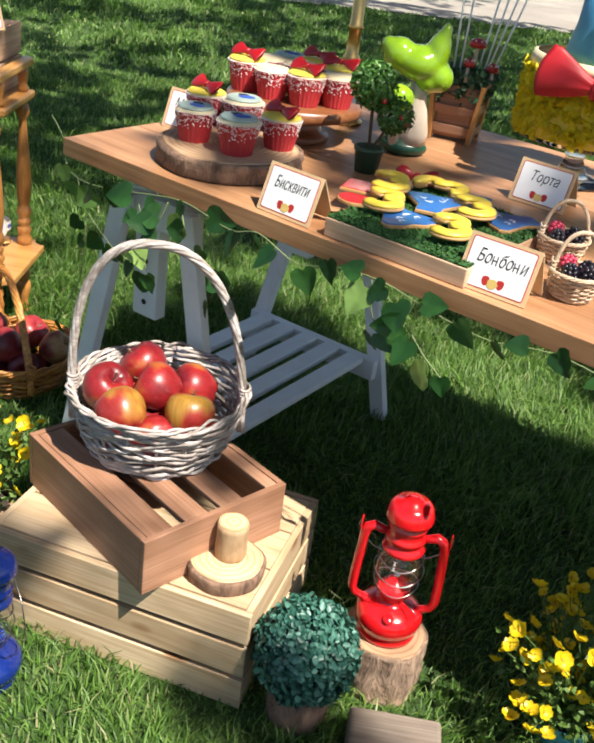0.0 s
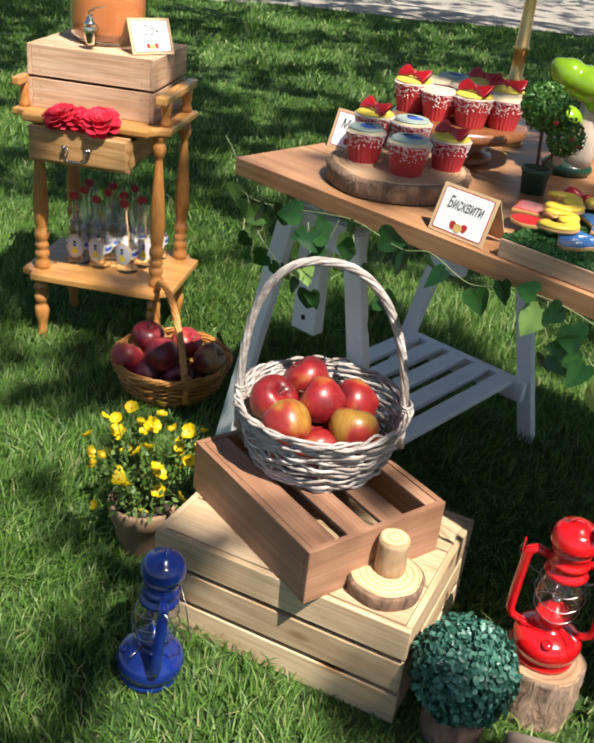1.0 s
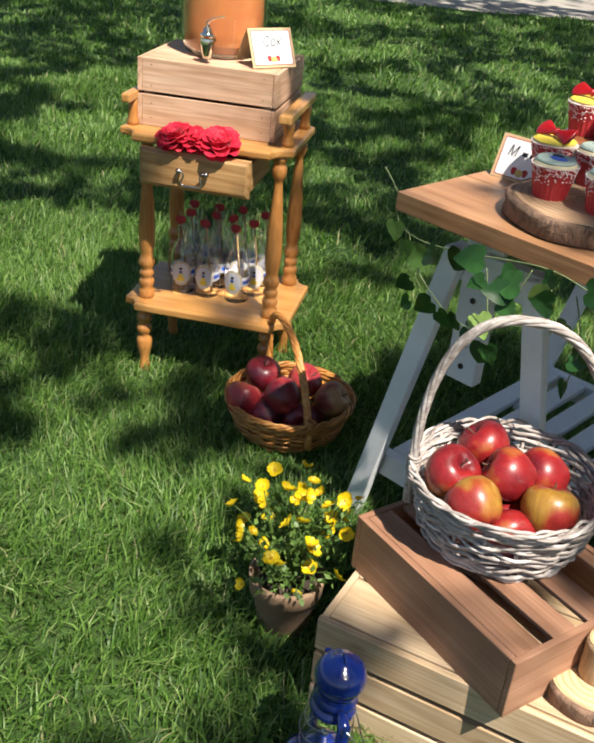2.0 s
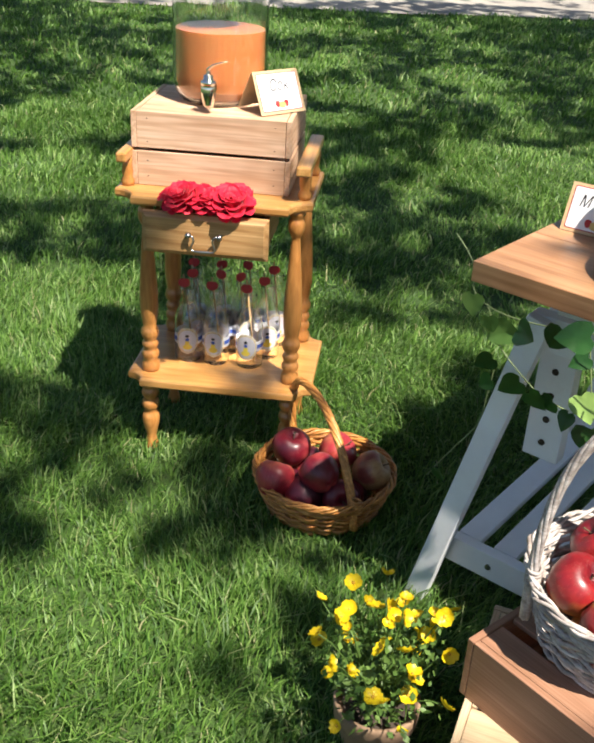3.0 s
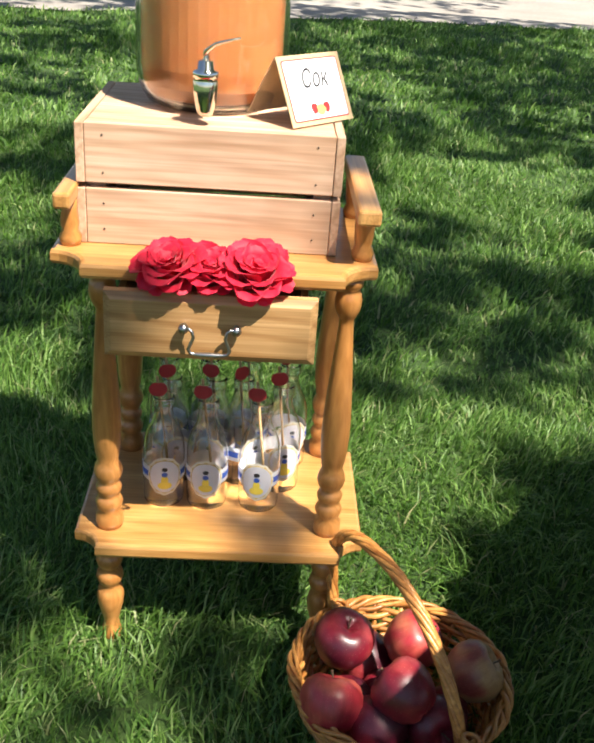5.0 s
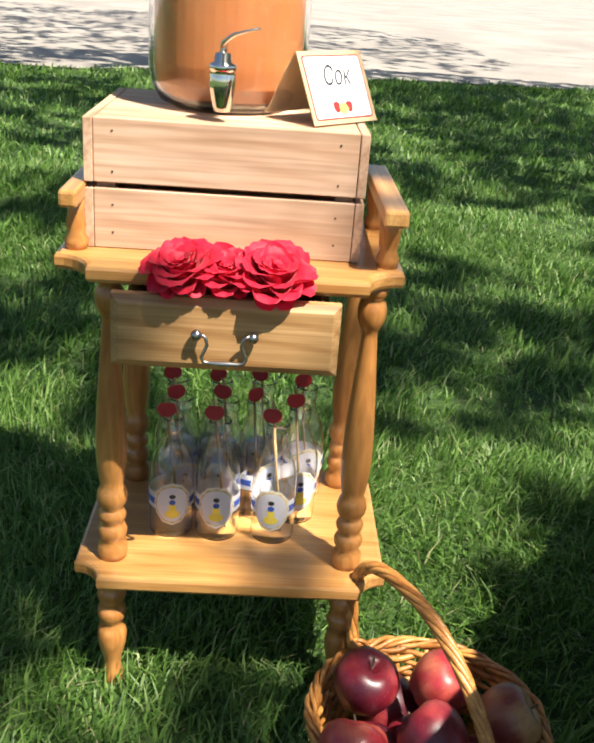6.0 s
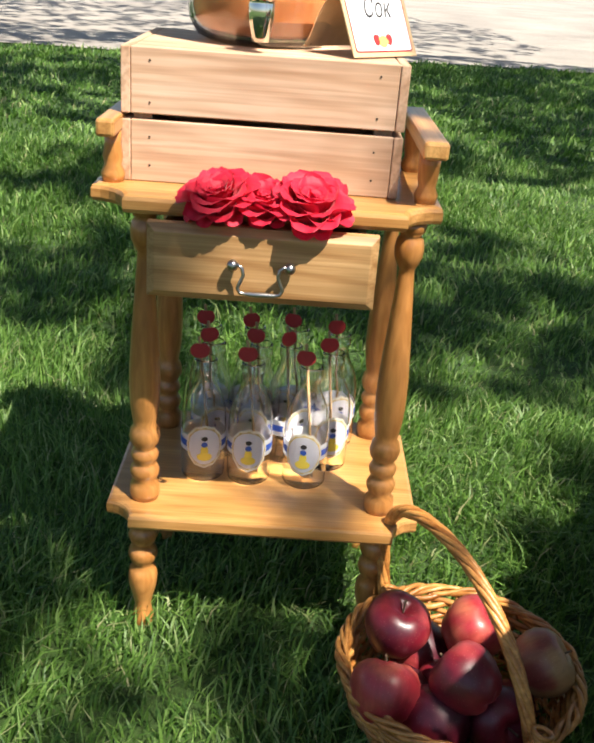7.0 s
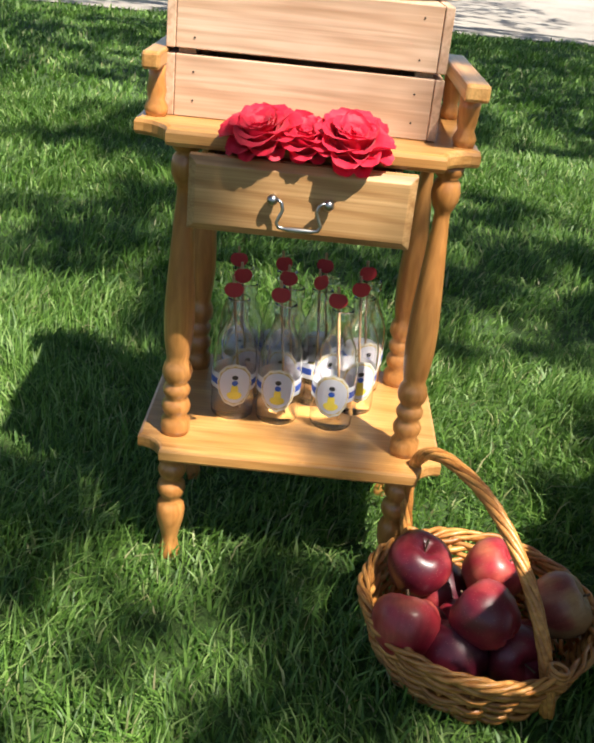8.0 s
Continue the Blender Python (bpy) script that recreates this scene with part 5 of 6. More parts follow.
# ---- cupcakes, slice and stand ----
M_LINER = plain("red_liner", (0.50, 0.032, 0.040), 0.55, scale=120, vary=0.15, relief=0.3)
M_LACE = plain("white_lace", (0.80, 0.72, 0.70), 0.7, vary=0.1)
M_CREAM = plain("cream_icing", (0.74, 0.62, 0.40), 0.5, scale=70, vary=0.12, relief=0.4)
M_BOW = plain("red_icing", (0.40, 0.006, 0.010), 0.35, vary=0.15, coat=0.3)
M_PRINT = plain("pale_blue_icing", (0.38, 0.47, 0.42), 0.5, vary=0.15)
M_STAND = wood("brown_stand", (0.32, 0.13, 0.055), (0.20, 0.075, 0.03), 0.35, coat=0.5)


def bow_mesh(w, material):
    """A soft bow: two loops and a knot, lying along x."""
    bm = bmesh.new()
    for s in (-1, 1):
        loop = blob(1.0, 2, 0.12, 3)
        for v in loop.verts:
            f = (v.co.x + 1) / 2
            g = 0.35 + 0.65 * f
            v.co = Vector((s * (0.04 * w + 0.46 * w * f), v.co.y * 0.27 * w * g, v.co.z * 0.15 * w * g))
        me = bpy.data.meshes.new("tmp")
        loop.to_mesh(me)
        loop.free()
        bm.from_mesh(me)
        bpy.data.meshes.remove(me)
    bmesh.ops.create_icosphere(bm, subdivisions=2, radius=0.10 * w)
    me = bpy.data.meshes.new("bow")
    bm.to_mesh(me)
    bm.free()
    me.materials.append(material)
    me.shade_smooth()
    return me


def ribbon_bow(w, material):
    """A folded cloth bow: two flared loops with pleats running to a knot."""
    bm = bmesh.new()
    for s in (-1, 1):
        rings = []
        for i in range(15):
            f = i / 14
            tall = w * (0.055 + 0.185 * f) * (1 if f < 0.9 else 0.93)
            deep = w * (0.055 - 0.015 * f + 0.02 * math.sin(math.pi * f))
            ring = []
            for k in range(28):
                a = 2 * math.pi * k / 28
                pleat = 1 + 0.10 * (1 - f) * math.cos(7 * a) + 0.05 * math.sin(3 * a + 4 * f)
                ring.append(bm.verts.new((s * w * (0.03 + 0.47 * f + 0.03 * math.cos(2 * a) * f), math.cos(a) * deep * pleat, math.sin(a) * tall * pleat)))
            rings.append(ring)
        for a, b in zip(rings, rings[1:]):
            for k in range(28):
                bm.faces.new((a[k], a[(k + 1) % 28], b[(k + 1) % 28], b[k]))
        bm.faces.new(rings[-1])
    bmesh.ops.create_icosphere(bm, subdivisions=3, radius=1.0, matrix=Matrix.Diagonal((0.065 * w, 0.085 * w, 0.10 * w, 1)))
    bmesh.ops.recalc_face_normals(bm, faces=bm.faces[:])
    me = bpy.data.meshes.new("bow")
    bm.to_mesh(me)
    bm.free()
    me.materials.append(material)
    me.shade_smooth()
    return me


BOW = ribbon_bow(0.070, M_BOW)


def build_cupcake(m, kind):
    c = thing("cupcake", m, {"print": "cupcake in red lace liner with a pale blue iced picture disc", "bow": "cupcake in red lace liner topped with a red icing bow", "cream": "cupcake in red lace liner with cream icing"}[kind], "cupcake", "cupcakes on the table")
    bm = bmesh.new()
    n = 48
    rings = []
    for r, z in ((0.0, 0.0), (0.0250, 0.0), (0.0352, 0.052), (0.0335, 0.052)):
        rings.append([bm.verts.new(((r + (0.0010 * (k % 2) if r else 0)) * math.cos(2 * math.pi * k / n), (r + (0.0010 * (k % 2) if r else 0)) * math.sin(2 * math.pi * k / n), z)) for k in range(n)] if r else [bm.verts.new((0, 0, z))])
    for k in range(n):
        bm.faces.new((rings[0][0], rings[1][(k + 1) % n], rings[1][k]))
    for a, b in zip(rings[1:], rings[2:]):
        for k in range(n):
            bm.faces.new((a[k], a[(k + 1) % n], b[(k + 1) % n], b[k]))
    ln = part("liner", bm, M_LINER, c, "red paper liner")
    bm = bmesh.new()
    rng = random.Random(5)
    for row, (z, r) in enumerate([(0.052 - 0.0028 * q, 0.0357 - 0.00055 * q) for q in range(10)]):
        for k in range(56):
            if row and rng.random() < 0.30 + 0.06 * row:
                continue
            a = 2 * math.pi * (k + 0.5 * (row % 2)) / 56
            bmesh.ops.create_icosphere(bm, subdivisions=1, radius=0.00135 * rng.uniform(0.7, 1.25), matrix=Matrix.Translation(((r + 0.0005) * math.cos(a), (r + 0.0005) * math.sin(a), z)))
    part("lace", bm, M_LACE, ln, "white lace edging")
    part("icing", lathe([(0, 0.045), (0.032, 0.045), (0.0350, 0.0505), (0.0345, 0.0535), (0.031, 0.0565), (0.020, 0.0585), (0, 0.059)], 30, 0.05, 2), M_CREAM, c, "pale cream icing", smooth=True)
    if kind == "print":
        d = part("disc", lathe([(0, 0.055), (0.030, 0.055), (0.0315, 0.0585), (0.029, 0.061), (0, 0.0615)], 30), M_PRINT, c, "pale blue iced disc")
        part("blue_shape", blob(0.014, 2, 0.5, 60, (1.1, 0.7, 0.08)), M_LABEL_BLUE, d, m=pose(0.003, -0.004, 0.0618))
        part("dark_shape", blob(0.010, 2, 0.5, 60, (1, 0.8, 0.1)), M_INK, d, m=pose(-0.004, 0.010, 0.0618))
    elif kind == "bow":
        part("yellow_band", lathe([(0.0, 0.054), (0.030, 0.054), (0.0345, 0.0562), (0.030, 0.059), (0, 0.0605)], 28), M_LABEL_YELLOW, c, "yellow icing disc")
        placed("bow", BOW, c, "red icing bow", pose(0, -0.002, 0.0690, -50, 0, -20))
    return c


def build_cupcakes():
    made = {}
    spots = (("print", -0.150, 1.880, 0), ("print", -0.066, 1.832, 1), ("bow", 0.004, 1.905, 1), ("print", -0.075, 1.985, 1), ("bow", -0.150, 2.010, 0))
    todo = [(k, x, y, 0.7872) for k, x, y, _ in spots]
    todo += [(k, x, y, 0.8312) for k, x, y in (("bow", -0.092, 2.160), ("cream", -0.034, 2.112), ("bow", 0.034, 2.090), ("cream", 0.098, 2.114), ("cream", -0.045, 2.215), ("cream", 0.020, 2.190), ("bow", 0.098, 2.190), ("bow", 0.050, 2.245), ("print", -0.012, 2.255))]
    rng = random.Random(8)
    for kind, x, y, z in todo:
        m = pose(x, y, z, 0, 0, rng.uniform(-35, 20)) @ Matrix.Scale(1.04, 4)
        if kind in made:
            copy_thing(made[kind], m)
        else:
            made[kind] = build_cupcake(m, kind)


build_log("serving_slice", pose(-0.082, 1.888, 0.7505), 0.136, 0.036, "large bark-edged wood slice under the cupcakes", M_BARK_RED, M_CUT_DARK, 0.05, 9, "wood slice")
stand = thing("cake_stand", pose(0.012, 2.155, 0.7505), "brown round wooden cake stand carrying cupcakes", "cake stand")
part("plate", lathe([(0, 0.058), (0.132, 0.056), (0.139, 0.058), (0.141, 0.066), (0.140, 0.078), (0.134, 0.080), (0, 0.080)], 44), M_STAND, stand, smooth=True)
part("pedestal", lathe([(0, 0), (0.078, 0), (0.080, 0.004), (0.078, 0.014), (0.066, 0.018), (0.060, 0.026), (0.060, 0.046), (0.066, 0.054), (0.07, 0.060), (0, 0.060)], 36), M_STAND, stand, smooth=True)
build_cupcakes()


# ---- tray of iced biscuits ----
M_MAT = leafy("green_mat_fibres", ((0, (0.02, 0.08, 0.015)), (1, (0.06, 0.17, 0.03))), 0.7, 0.1)
M_YELLOW_ICING = plain("yellow_icing", (0.76, 0.55, 0.06), 0.4, vary=0.08, relief=0.15, coat=0.15)
M_BLUE_ICING = plain("blue_icing", (0.03, 0.14, 0.42), 0.35, vary=0.15, coat=0.2)
M_BISCUIT = plain("baked_biscuit", (0.58, 0.33, 0.13), 0.7, vary=0.25)
M_WHITE_ICING = plain("white_icing", (0.80, 0.79, 0.76), 0.45, vary=0.06)
tray = thing("biscuit_tray", at_table(-0.676, 1.506, 0.7505), "pale wooden tray lined with green grass mat", "tray")
part("board", box(0.250, 0.290, 0.030, 0.002), M_RAW, tray, m=pose(0, 0, 0.015))
rg = np.random.default_rng(77)
mat_c = np.stack([rg.uniform(-0.124, 0.124, 7000), rg.uniform(-0.144, 0.144, 7000), np.full(7000, 0.0335)], axis=1)
part("mat_base", box(0.246, 0.286, 0.003, 0), plain("green_felt", (0.02, 0.09, 0.02), 0.9), tray, m=pose(0, 0, 0.0312))
placed("grass_mat", quick_mesh("grass_mat", *leaf_cloud(mat_c, 1, (0.001, 0.001, 0.0008), 0.006, 78), M_MAT), tray, "short green artificial grass mat")


def biscuit(name, me_bottom, me_top, u, n, z, turn, label):
    b = thing(name, at_table(u, n, z, turn), label, "biscuit", "iced biscuits on the tray")
    placed("biscuit", me_bottom, b)
    placed("icing", me_top, b, m=pose(0, 0, 0.0048))
    return b


def blobby(pts, thick, material):
    me = bpy.data.meshes.new("shape")
    bm = slab(pts, thick, 0.0012)
    bm.to_mesh(me)
    bm.free()
    me.materials.append(material)
    return me


def three_mesh(r, material, flat):
    """The digit three as one thick rounded stroke, lying flat."""
    pts = [(0.020 * math.cos(radians(a)), 0.0185 + 0.0185 * math.sin(radians(a)), 0) for a in range(155, -71, -15)]
    pts += [(0.023 * math.cos(radians(a)), -0.0205 + 0.0205 * math.sin(radians(a)), 0) for a in range(70, -161, -15)]
    bm = tube(pts, r, 14)
    for v in bm.verts:
        v.co.z *= flat
    me = bpy.data.meshes.new("three")
    bm.to_mesh(me)
    bm.free()
    me.materials.append(material)
    me.shade_smooth()
    return me


three_low, three_top = three_mesh(0.0128, M_BISCUIT, 0.40), three_mesh(0.0120, M_YELLOW_ICING, 0.45)
for u, n, z, t in ((-0.768, 1.470, 0.797, 26), (-0.806, 1.545, 0.803, 30), (-0.636, 1.452, 0.797, 28), (-0.655, 1.560, 0.801, 34), (-0.752, 1.620, 0.797, 95)):
    biscuit("number_biscuit", three_low, three_top, u, n, z, t, "yellow iced biscuit shaped as the digit three")
dress = [(-0.020, 0.045), (0.020, 0.045), (0.022, 0.015), (0.050, -0.030), (0.046, -0.044), (0.020, -0.050), (0.0, -0.046), (-0.022, -0.050), (-0.046, -0.044), (-0.050, -0.030), (-0.022, 0.015)]
d_low, d_top = blobby(dress, 0.006, M_BISCUIT), blobby([(x * 0.95, y * 0.95) for x, y in dress], 0.003, M_BLUE_ICING)
for u, n, z, t in ((-0.725, 1.455, 0.7835, 60), (-0.715, 1.535, 0.7890, 200), (-0.600, 1.600, 0.7835, -40), (-0.680, 1.620, 0.785, 15)):
    b = biscuit("blue_biscuit", d_low, d_top, u, n, z, t, "blue iced biscuit with white piped curls")
    for k in range(5):
        part("piping", tube([(0.006 * math.cos(q) * (1 - q / 9) + 0.018 * math.cos(k * 1.3), 0.006 * math.sin(q) * (1 - q / 9) - 0.020 + 0.016 * math.sin(k * 2.1), 0.0078) for q in (j * 0.5 for j in range(9))], 0.0007, 6), M_WHITE_ICING, b, smooth=True)
apple_sh = [(0.028 * math.cos(a) * (1 + 0.08 * math.cos(2 * a)), 0.026 * math.sin(a) - 0.005 * math.exp(-((a - math.pi / 2) ** 2) * 5)) for a in (2 * math.pi * k / 28 for k in range(28))]
M_RED_ICING = plain("bright_red_icing", (0.50, 0.02, 0.025), 0.4, vary=0.12)
biscuit("red_biscuit", blobby(apple_sh, 0.006, M_BISCUIT), blobby([(x * 0.95, y * 0.95) for x, y in apple_sh], 0.003, M_RED_ICING), -0.812, 1.455, 0.7835, 10, "round red iced biscuit on the green mat")
sq = [(-0.03, -0.026), (0.03, -0.03), (0.032, 0.026), (-0.028, 0.03)]
b = biscuit("striped_biscuit", blobby(sq, 0.006, M_BISCUIT), blobby([(x * 0.95, y * 0.95) for x, y in sq], 0.003, M_RED_ICING), -0.845, 1.520, 0.7835, 20, "red iced biscuit with fine white stripes")
for k in range(6):
    part("piping", tube([(-0.026, -0.022 + 0.009 * k, 0.0078), (0.028, -0.024 + 0.009 * k, 0.0078)], 0.0006, 6), M_WHITE_ICING, b, smooth=True)
bb = thing("bow_biscuit", at_table(-0.850, 1.715, 0.7605, 20), "glossy red bow lying behind the biscuits", "bow")
placed("bow", bow_mesh(0.085, M_BOW), bb, m=pose(0, 0, 0.012, 75))


# ---- small things on the table ----
topi = thing("topiary", pose(0.172, 1.965, 0.7505), "small double ball topiary with red flowers in green pot", "plant")
M_GREENPOT = plain("green_pot", (0.035, 0.085, 0.05), 0.5, vary=0.15)
part("pot", lathe([(0, 0), (0.022, 0), (0.027, 0.040), (0.029, 0.041), (0.029, 0.048), (0.025, 0.048), (0.024, 0.038), (0, 0.038)], 28), M_GREENPOT, topi, smooth=True)
part("moss", blob(0.024, 3, 0.4, 70, (1, 1, 0.4)), plain("moss", (0.05, 0.07, 0.03), 0.95, scale=120, relief=1.0), topi, m=pose(0, 0, 0.042))
part("trunk", tube([(0, 0, 0.04), (-0.004, 0, 0.09), (-0.008, 0, 0.15)], 0.0032, 8), M_STEM, topi, smooth=True)
part("trunk", tube([(0.002, 0, 0.04), (0.018, -0.002, 0.07), (0.032, -0.004, 0.10)], 0.0028, 8), M_STEM, topi, smooth=True)
placed("leaf_ball", quick_mesh("leaf_ball", *leaf_ball((-0.010, 0, 0.162), 0.043, 1300, 0.0085, 31), M_TOPIARY), topi)
placed("leaf_ball", quick_mesh("leaf_ball", *leaf_ball((0.038, -0.006, 0.112), 0.034, 900, 0.0080, 32), M_TOPIARY), topi)
for x, y, z in ((0.046, -0.034, 0.118), (0.058, -0.025, 0.105), (0.012, -0.032, 0.142)):
    part("red_bloom", blob(0.006, 2, 0.4, 150), M_BOW, topi, m=pose(x, y, z))

M_CAPGREEN = plain("lime_glaze", (0.27, 0.48, 0.02), 0.16, scale=25, vary=0.3, coat=0.6, relief=0.02)
M_BONE = plain("bone_ceramic", (0.60, 0.50, 0.40), 0.5, vary=0.15)
M_DKGREEN = plain("dark_green_glaze", (0.01, 0.085, 0.045), 0.3, vary=0.2, coat=0.4)
mush = thing("mushroom_figure", pose(0.250, 2.140, 0.7505), "glossy green ceramic mushroom figure on dark green base", "figurine")
part("base", blob(0.052, 3, 0.2, 18, (1.0, 0.7, 0.42)), M_DKGREEN, mush, m=pose(-0.006, 0, 0.018), smooth=True)
part("stem", lathe([(0, 0.02), (0.030, 0.022), (0.033, 0.045), (0.024, 0.085), (0.017, 0.12), (0.018, 0.16), (0, 0.16)], 26, 0.06), M_BONE, mush, m=pose(0.012, 0, 0), smooth=True)
capm = bmesh.new()
for cx, cz, rx, ry, rz, tilt in ((0.002, 0.182, 0.050, 0.044, 0.036, 0), (-0.040, 0.194, 0.034, 0.034, 0.034, -20), (0.044, 0.160, 0.032, 0.034, 0.030, 35), (0.024, 0.148, 0.026, 0.032, 0.022, 10), (0.032, 0.200, 0.026, 0.030, 0.050, 10), (0.040, 0.232, 0.014, 0.018, 0.034, 12), (-0.060, 0.206, 0.018, 0.022, 0.022, -40)):
    bmesh.ops.create_icosphere(capm, subdivisions=3, radius=1.0, matrix=pose(cx, 0, cz, 0, tilt, 0) @ Matrix.Diagonal((rx, ry, rz, 1)))
cap = part("cap", capm, M_CAPGREEN, mush, "lime green glossy lobed cap", smooth=True)
fuse = cap.modifiers.new("fuse", "REMESH")
fuse.mode, fuse.voxel_size, fuse.use_smooth_shade = "VOXEL", 0.004, True
soften = cap.modifiers.new("soften", "SMOOTH")
soften.factor, soften.iterations = 0.6, 8
part("small_stem", lathe([(0, 0.02), (0.012, 0.02), (0.010, 0.09), (0, 0.09)], 16), M_BONE, mush, m=pose(-0.026, -0.02, 0), smooth=True)
part("small_cap", blob(0.032, 3, 0.15, 15, (0.95, 0.9, 0.95)), M_CAPGREEN, mush, m=pose(-0.030, -0.022, 0.112), smooth=True)

pl = thing("planter_crate", pose(0.372, 2.345, 0.7505, 0, 0, -18), "small wooden planter crate with greenery and cake pop sticks", "planter")
for sy in (-1, 1):
    for sx in (-1, 1):
        part("post", box(0.128, 0.022, 0.010, 0.001), M_CART, pl, m=pose(sx * 0.050, sy * 0.045, 0.064, 0, -90 + sx * 5, 0))
    for z in (0.025, 0.068, 0.110):
        part("slat", box(0.098, 0.008, 0.018, 0.001), M_BOX, pl, m=pose(0, sy * 0.043, z))
for sx in (-1, 1):
    for z in (0.025, 0.068, 0.110):
        part("slat", box(0.08, 0.008, 0.018, 0.001), M_BOX, pl, m=pose(sx * 0.048, 0, z, 0, 0, 90))
part("foam", box(0.086, 0.074, 0.095, 0.006), M_BOX, pl, m=pose(0, 0, 0.052))
pc = np.random.default_rng(4)
cc = np.stack([pc.uniform(-0.05, 0.055, 90), pc.uniform(-0.055, 0.045, 90), pc.uniform(0.05, 0.15, 90) * 0.6 + 0.06], axis=1)
placed("greenery", quick_mesh("greenery", *leaf_cloud(cc, 14, (0.010, 0.010, 0.008), 0.017, 41), leafy("greenery", ((0, (0.02, 0.07, 0.035)), (1, (0.07, 0.16, 0.08))), 0.5, 0.15)), pl)
for k, (x, y, h, lx) in enumerate(((-0.030, 0.02, 0.36, -0.012), (-0.012, -0.01, 0.37, 0.0), (0.018, 0.015, 0.36, 0.026), (0.030, 0.0, 0.35, 0.036), (0.036, -0.02, 0.34, 0.052), (0.040, 0.015, 0.35, 0.066))):
    s = part("stick", tube([(x, y, 0.09), (x + lx, y, h)], 0.0022, 8), M_WHITE_ICING, pl, "white paper stick", smooth=True)
    part("cake_pop", blob(0.019, 3, 0.04, 20), M_BOW, s, "round red glazed cake pop", pose(x + lx, y, h + 0.016), smooth=True)
for x, y, z, r in ((0.020, -0.030, 0.205, 0.020), (0.012, -0.045, 0.165, 0.013), (0.062, -0.030, 0.160, 0.014)):
    mm = part("toy_mushroom", lathe([(0, -0.035), (0.005, -0.035), (0.004, 0), (0, 0)], 14), M_BONE, pl, "small red mushroom with white dots", pose(x, y, z), smooth=True)
    part("toy_cap", lathe([(0, -0.002), (r * 0.8, -0.002), (r, 0.002), (r * 0.85, 0.010), (r * 0.4, 0.016), (0, 0.018)], 22), M_BOW, mm, smooth=True)
    for q in range(7):
        part("dot", blob(0.0024, 1), M_WHITE_ICING, mm, m=pose(r * 0.75 * math.cos(q * 0.9), r * 0.75 * math.sin(q * 0.9), 0.012))

cs = thing("brass_candlestick", pose(0.118, 2.345, 0.7505), "tall slim brass candlestick with turned rings on the table", "candlestick")
part("foot", lathe([(0, 0), (0.045, 0), (0.046, 0.005), (0.03, 0.014), (0.016, 0.025), (0, 0.025)], 28), M_BRASS, cs, smooth=True)
part("shaft", lathe([(0, 0.025), (0.015, 0.025), (0.017, 0.09), (0.022, 0.10), (0.022, 0.106), (0.015, 0.112), (0.013, 0.13), (0.019, 0.136), (0.019, 0.142), (0.014, 0.148), (0.014, 0.20), (0.018, 0.205), (0.014, 0.21), (0.012, 0.34), (0.014, 0.36), (0, 0.36)], 24), M_BRASS, cs, smooth=True)

# the yellow cake on a glass stand
M_FLUFF = leafy("yellow_ruffles", ((0, (0.80, 0.66, 0.012)), (1, (0.88, 0.78, 0.04))), 0.6, 0.4)
CAKE = (0.595, 2.115)
gs = thing("glass_cake_stand", pose(*CAKE, 0.7505), "clear cut glass footed stand under the cake", "cake stand")
g = part("glass", lathe([(0, 0), (0.07, 0), (0.072, 0.005), (0.03, 0.018), (0.018, 0.045), (0.03, 0.075), (0.13, 0.084), (0.135, 0.088), (0.13, 0.091), (0, 0.091)], 40), M_GLASS, gs, smooth=True)
g.visible_shadow = False
ck = thing("yellow_cake", pose(*CAKE, 0.8425), "yellow ruffled cake with a red bow and blue top", "cake")
part("body", lathe([(0, 0), (0.128, 0), (0.130, 0.005), (0.130, 0.125), (0.124, 0.13), (0, 0.13)], 40), M_YELLOW_ICING, ck)
rr = np.random.default_rng(9)
aa = rr.uniform(0, 2 * np.pi, 900)
placed("ruffle_coat", quick_mesh("ruffle_coat", *leaf_cloud(np.stack([0.133 * np.cos(aa), 0.133 * np.sin(aa), rr.uniform(0.004, 0.122, 900)], axis=1), 3, (0.002, 0.002, 0.004), 0.026, 51), M_FLUFF), ck)
part("collar", lathe([(0.118, 0.128), (0.134, 0.128), (0.128, 0.15), (0.122, 0.15)], 40), M_CREAM, ck, "pale cream collar", smooth=True)
placed("bow", ribbon_bow(0.215, plain("red_satin", (0.44, 0.008, 0.016), 0.5, vary=0.12)), ck, "large red satin bow", pose(-0.032, -0.150, 0.116, -8, 8, -22))
part("blue_top", lathe([(0, 0.131), (0.075, 0.131), (0.070, 0.16), (0.060, 0.21), (0.056, 0.30), (0, 0.305)], 32), plain("sky_blue_icing", (0.06, 0.26, 0.48), 0.5, vary=0.2), ck, "blue iced upper tier", smooth=True)
pn = part("oval_panel", slab([(0.036 * math.cos(a), 0.050 * math.sin(a)) for a in (2 * math.pi * k / 30 for k in range(30))], 0.003, 0.0), M_GOLD, ck, "oval gold-edged panel", pose(0.005, -0.078, 0.225, 80, 0, 0))
part("panel_inner", slab([(0.031 * math.cos(a), 0.044 * math.sin(a)) for a in (2 * math.pi * k / 30 for k in range(30))], 0.002, 0.0), M_CREAM, pn, m=pose(0, 0, 0.0024))


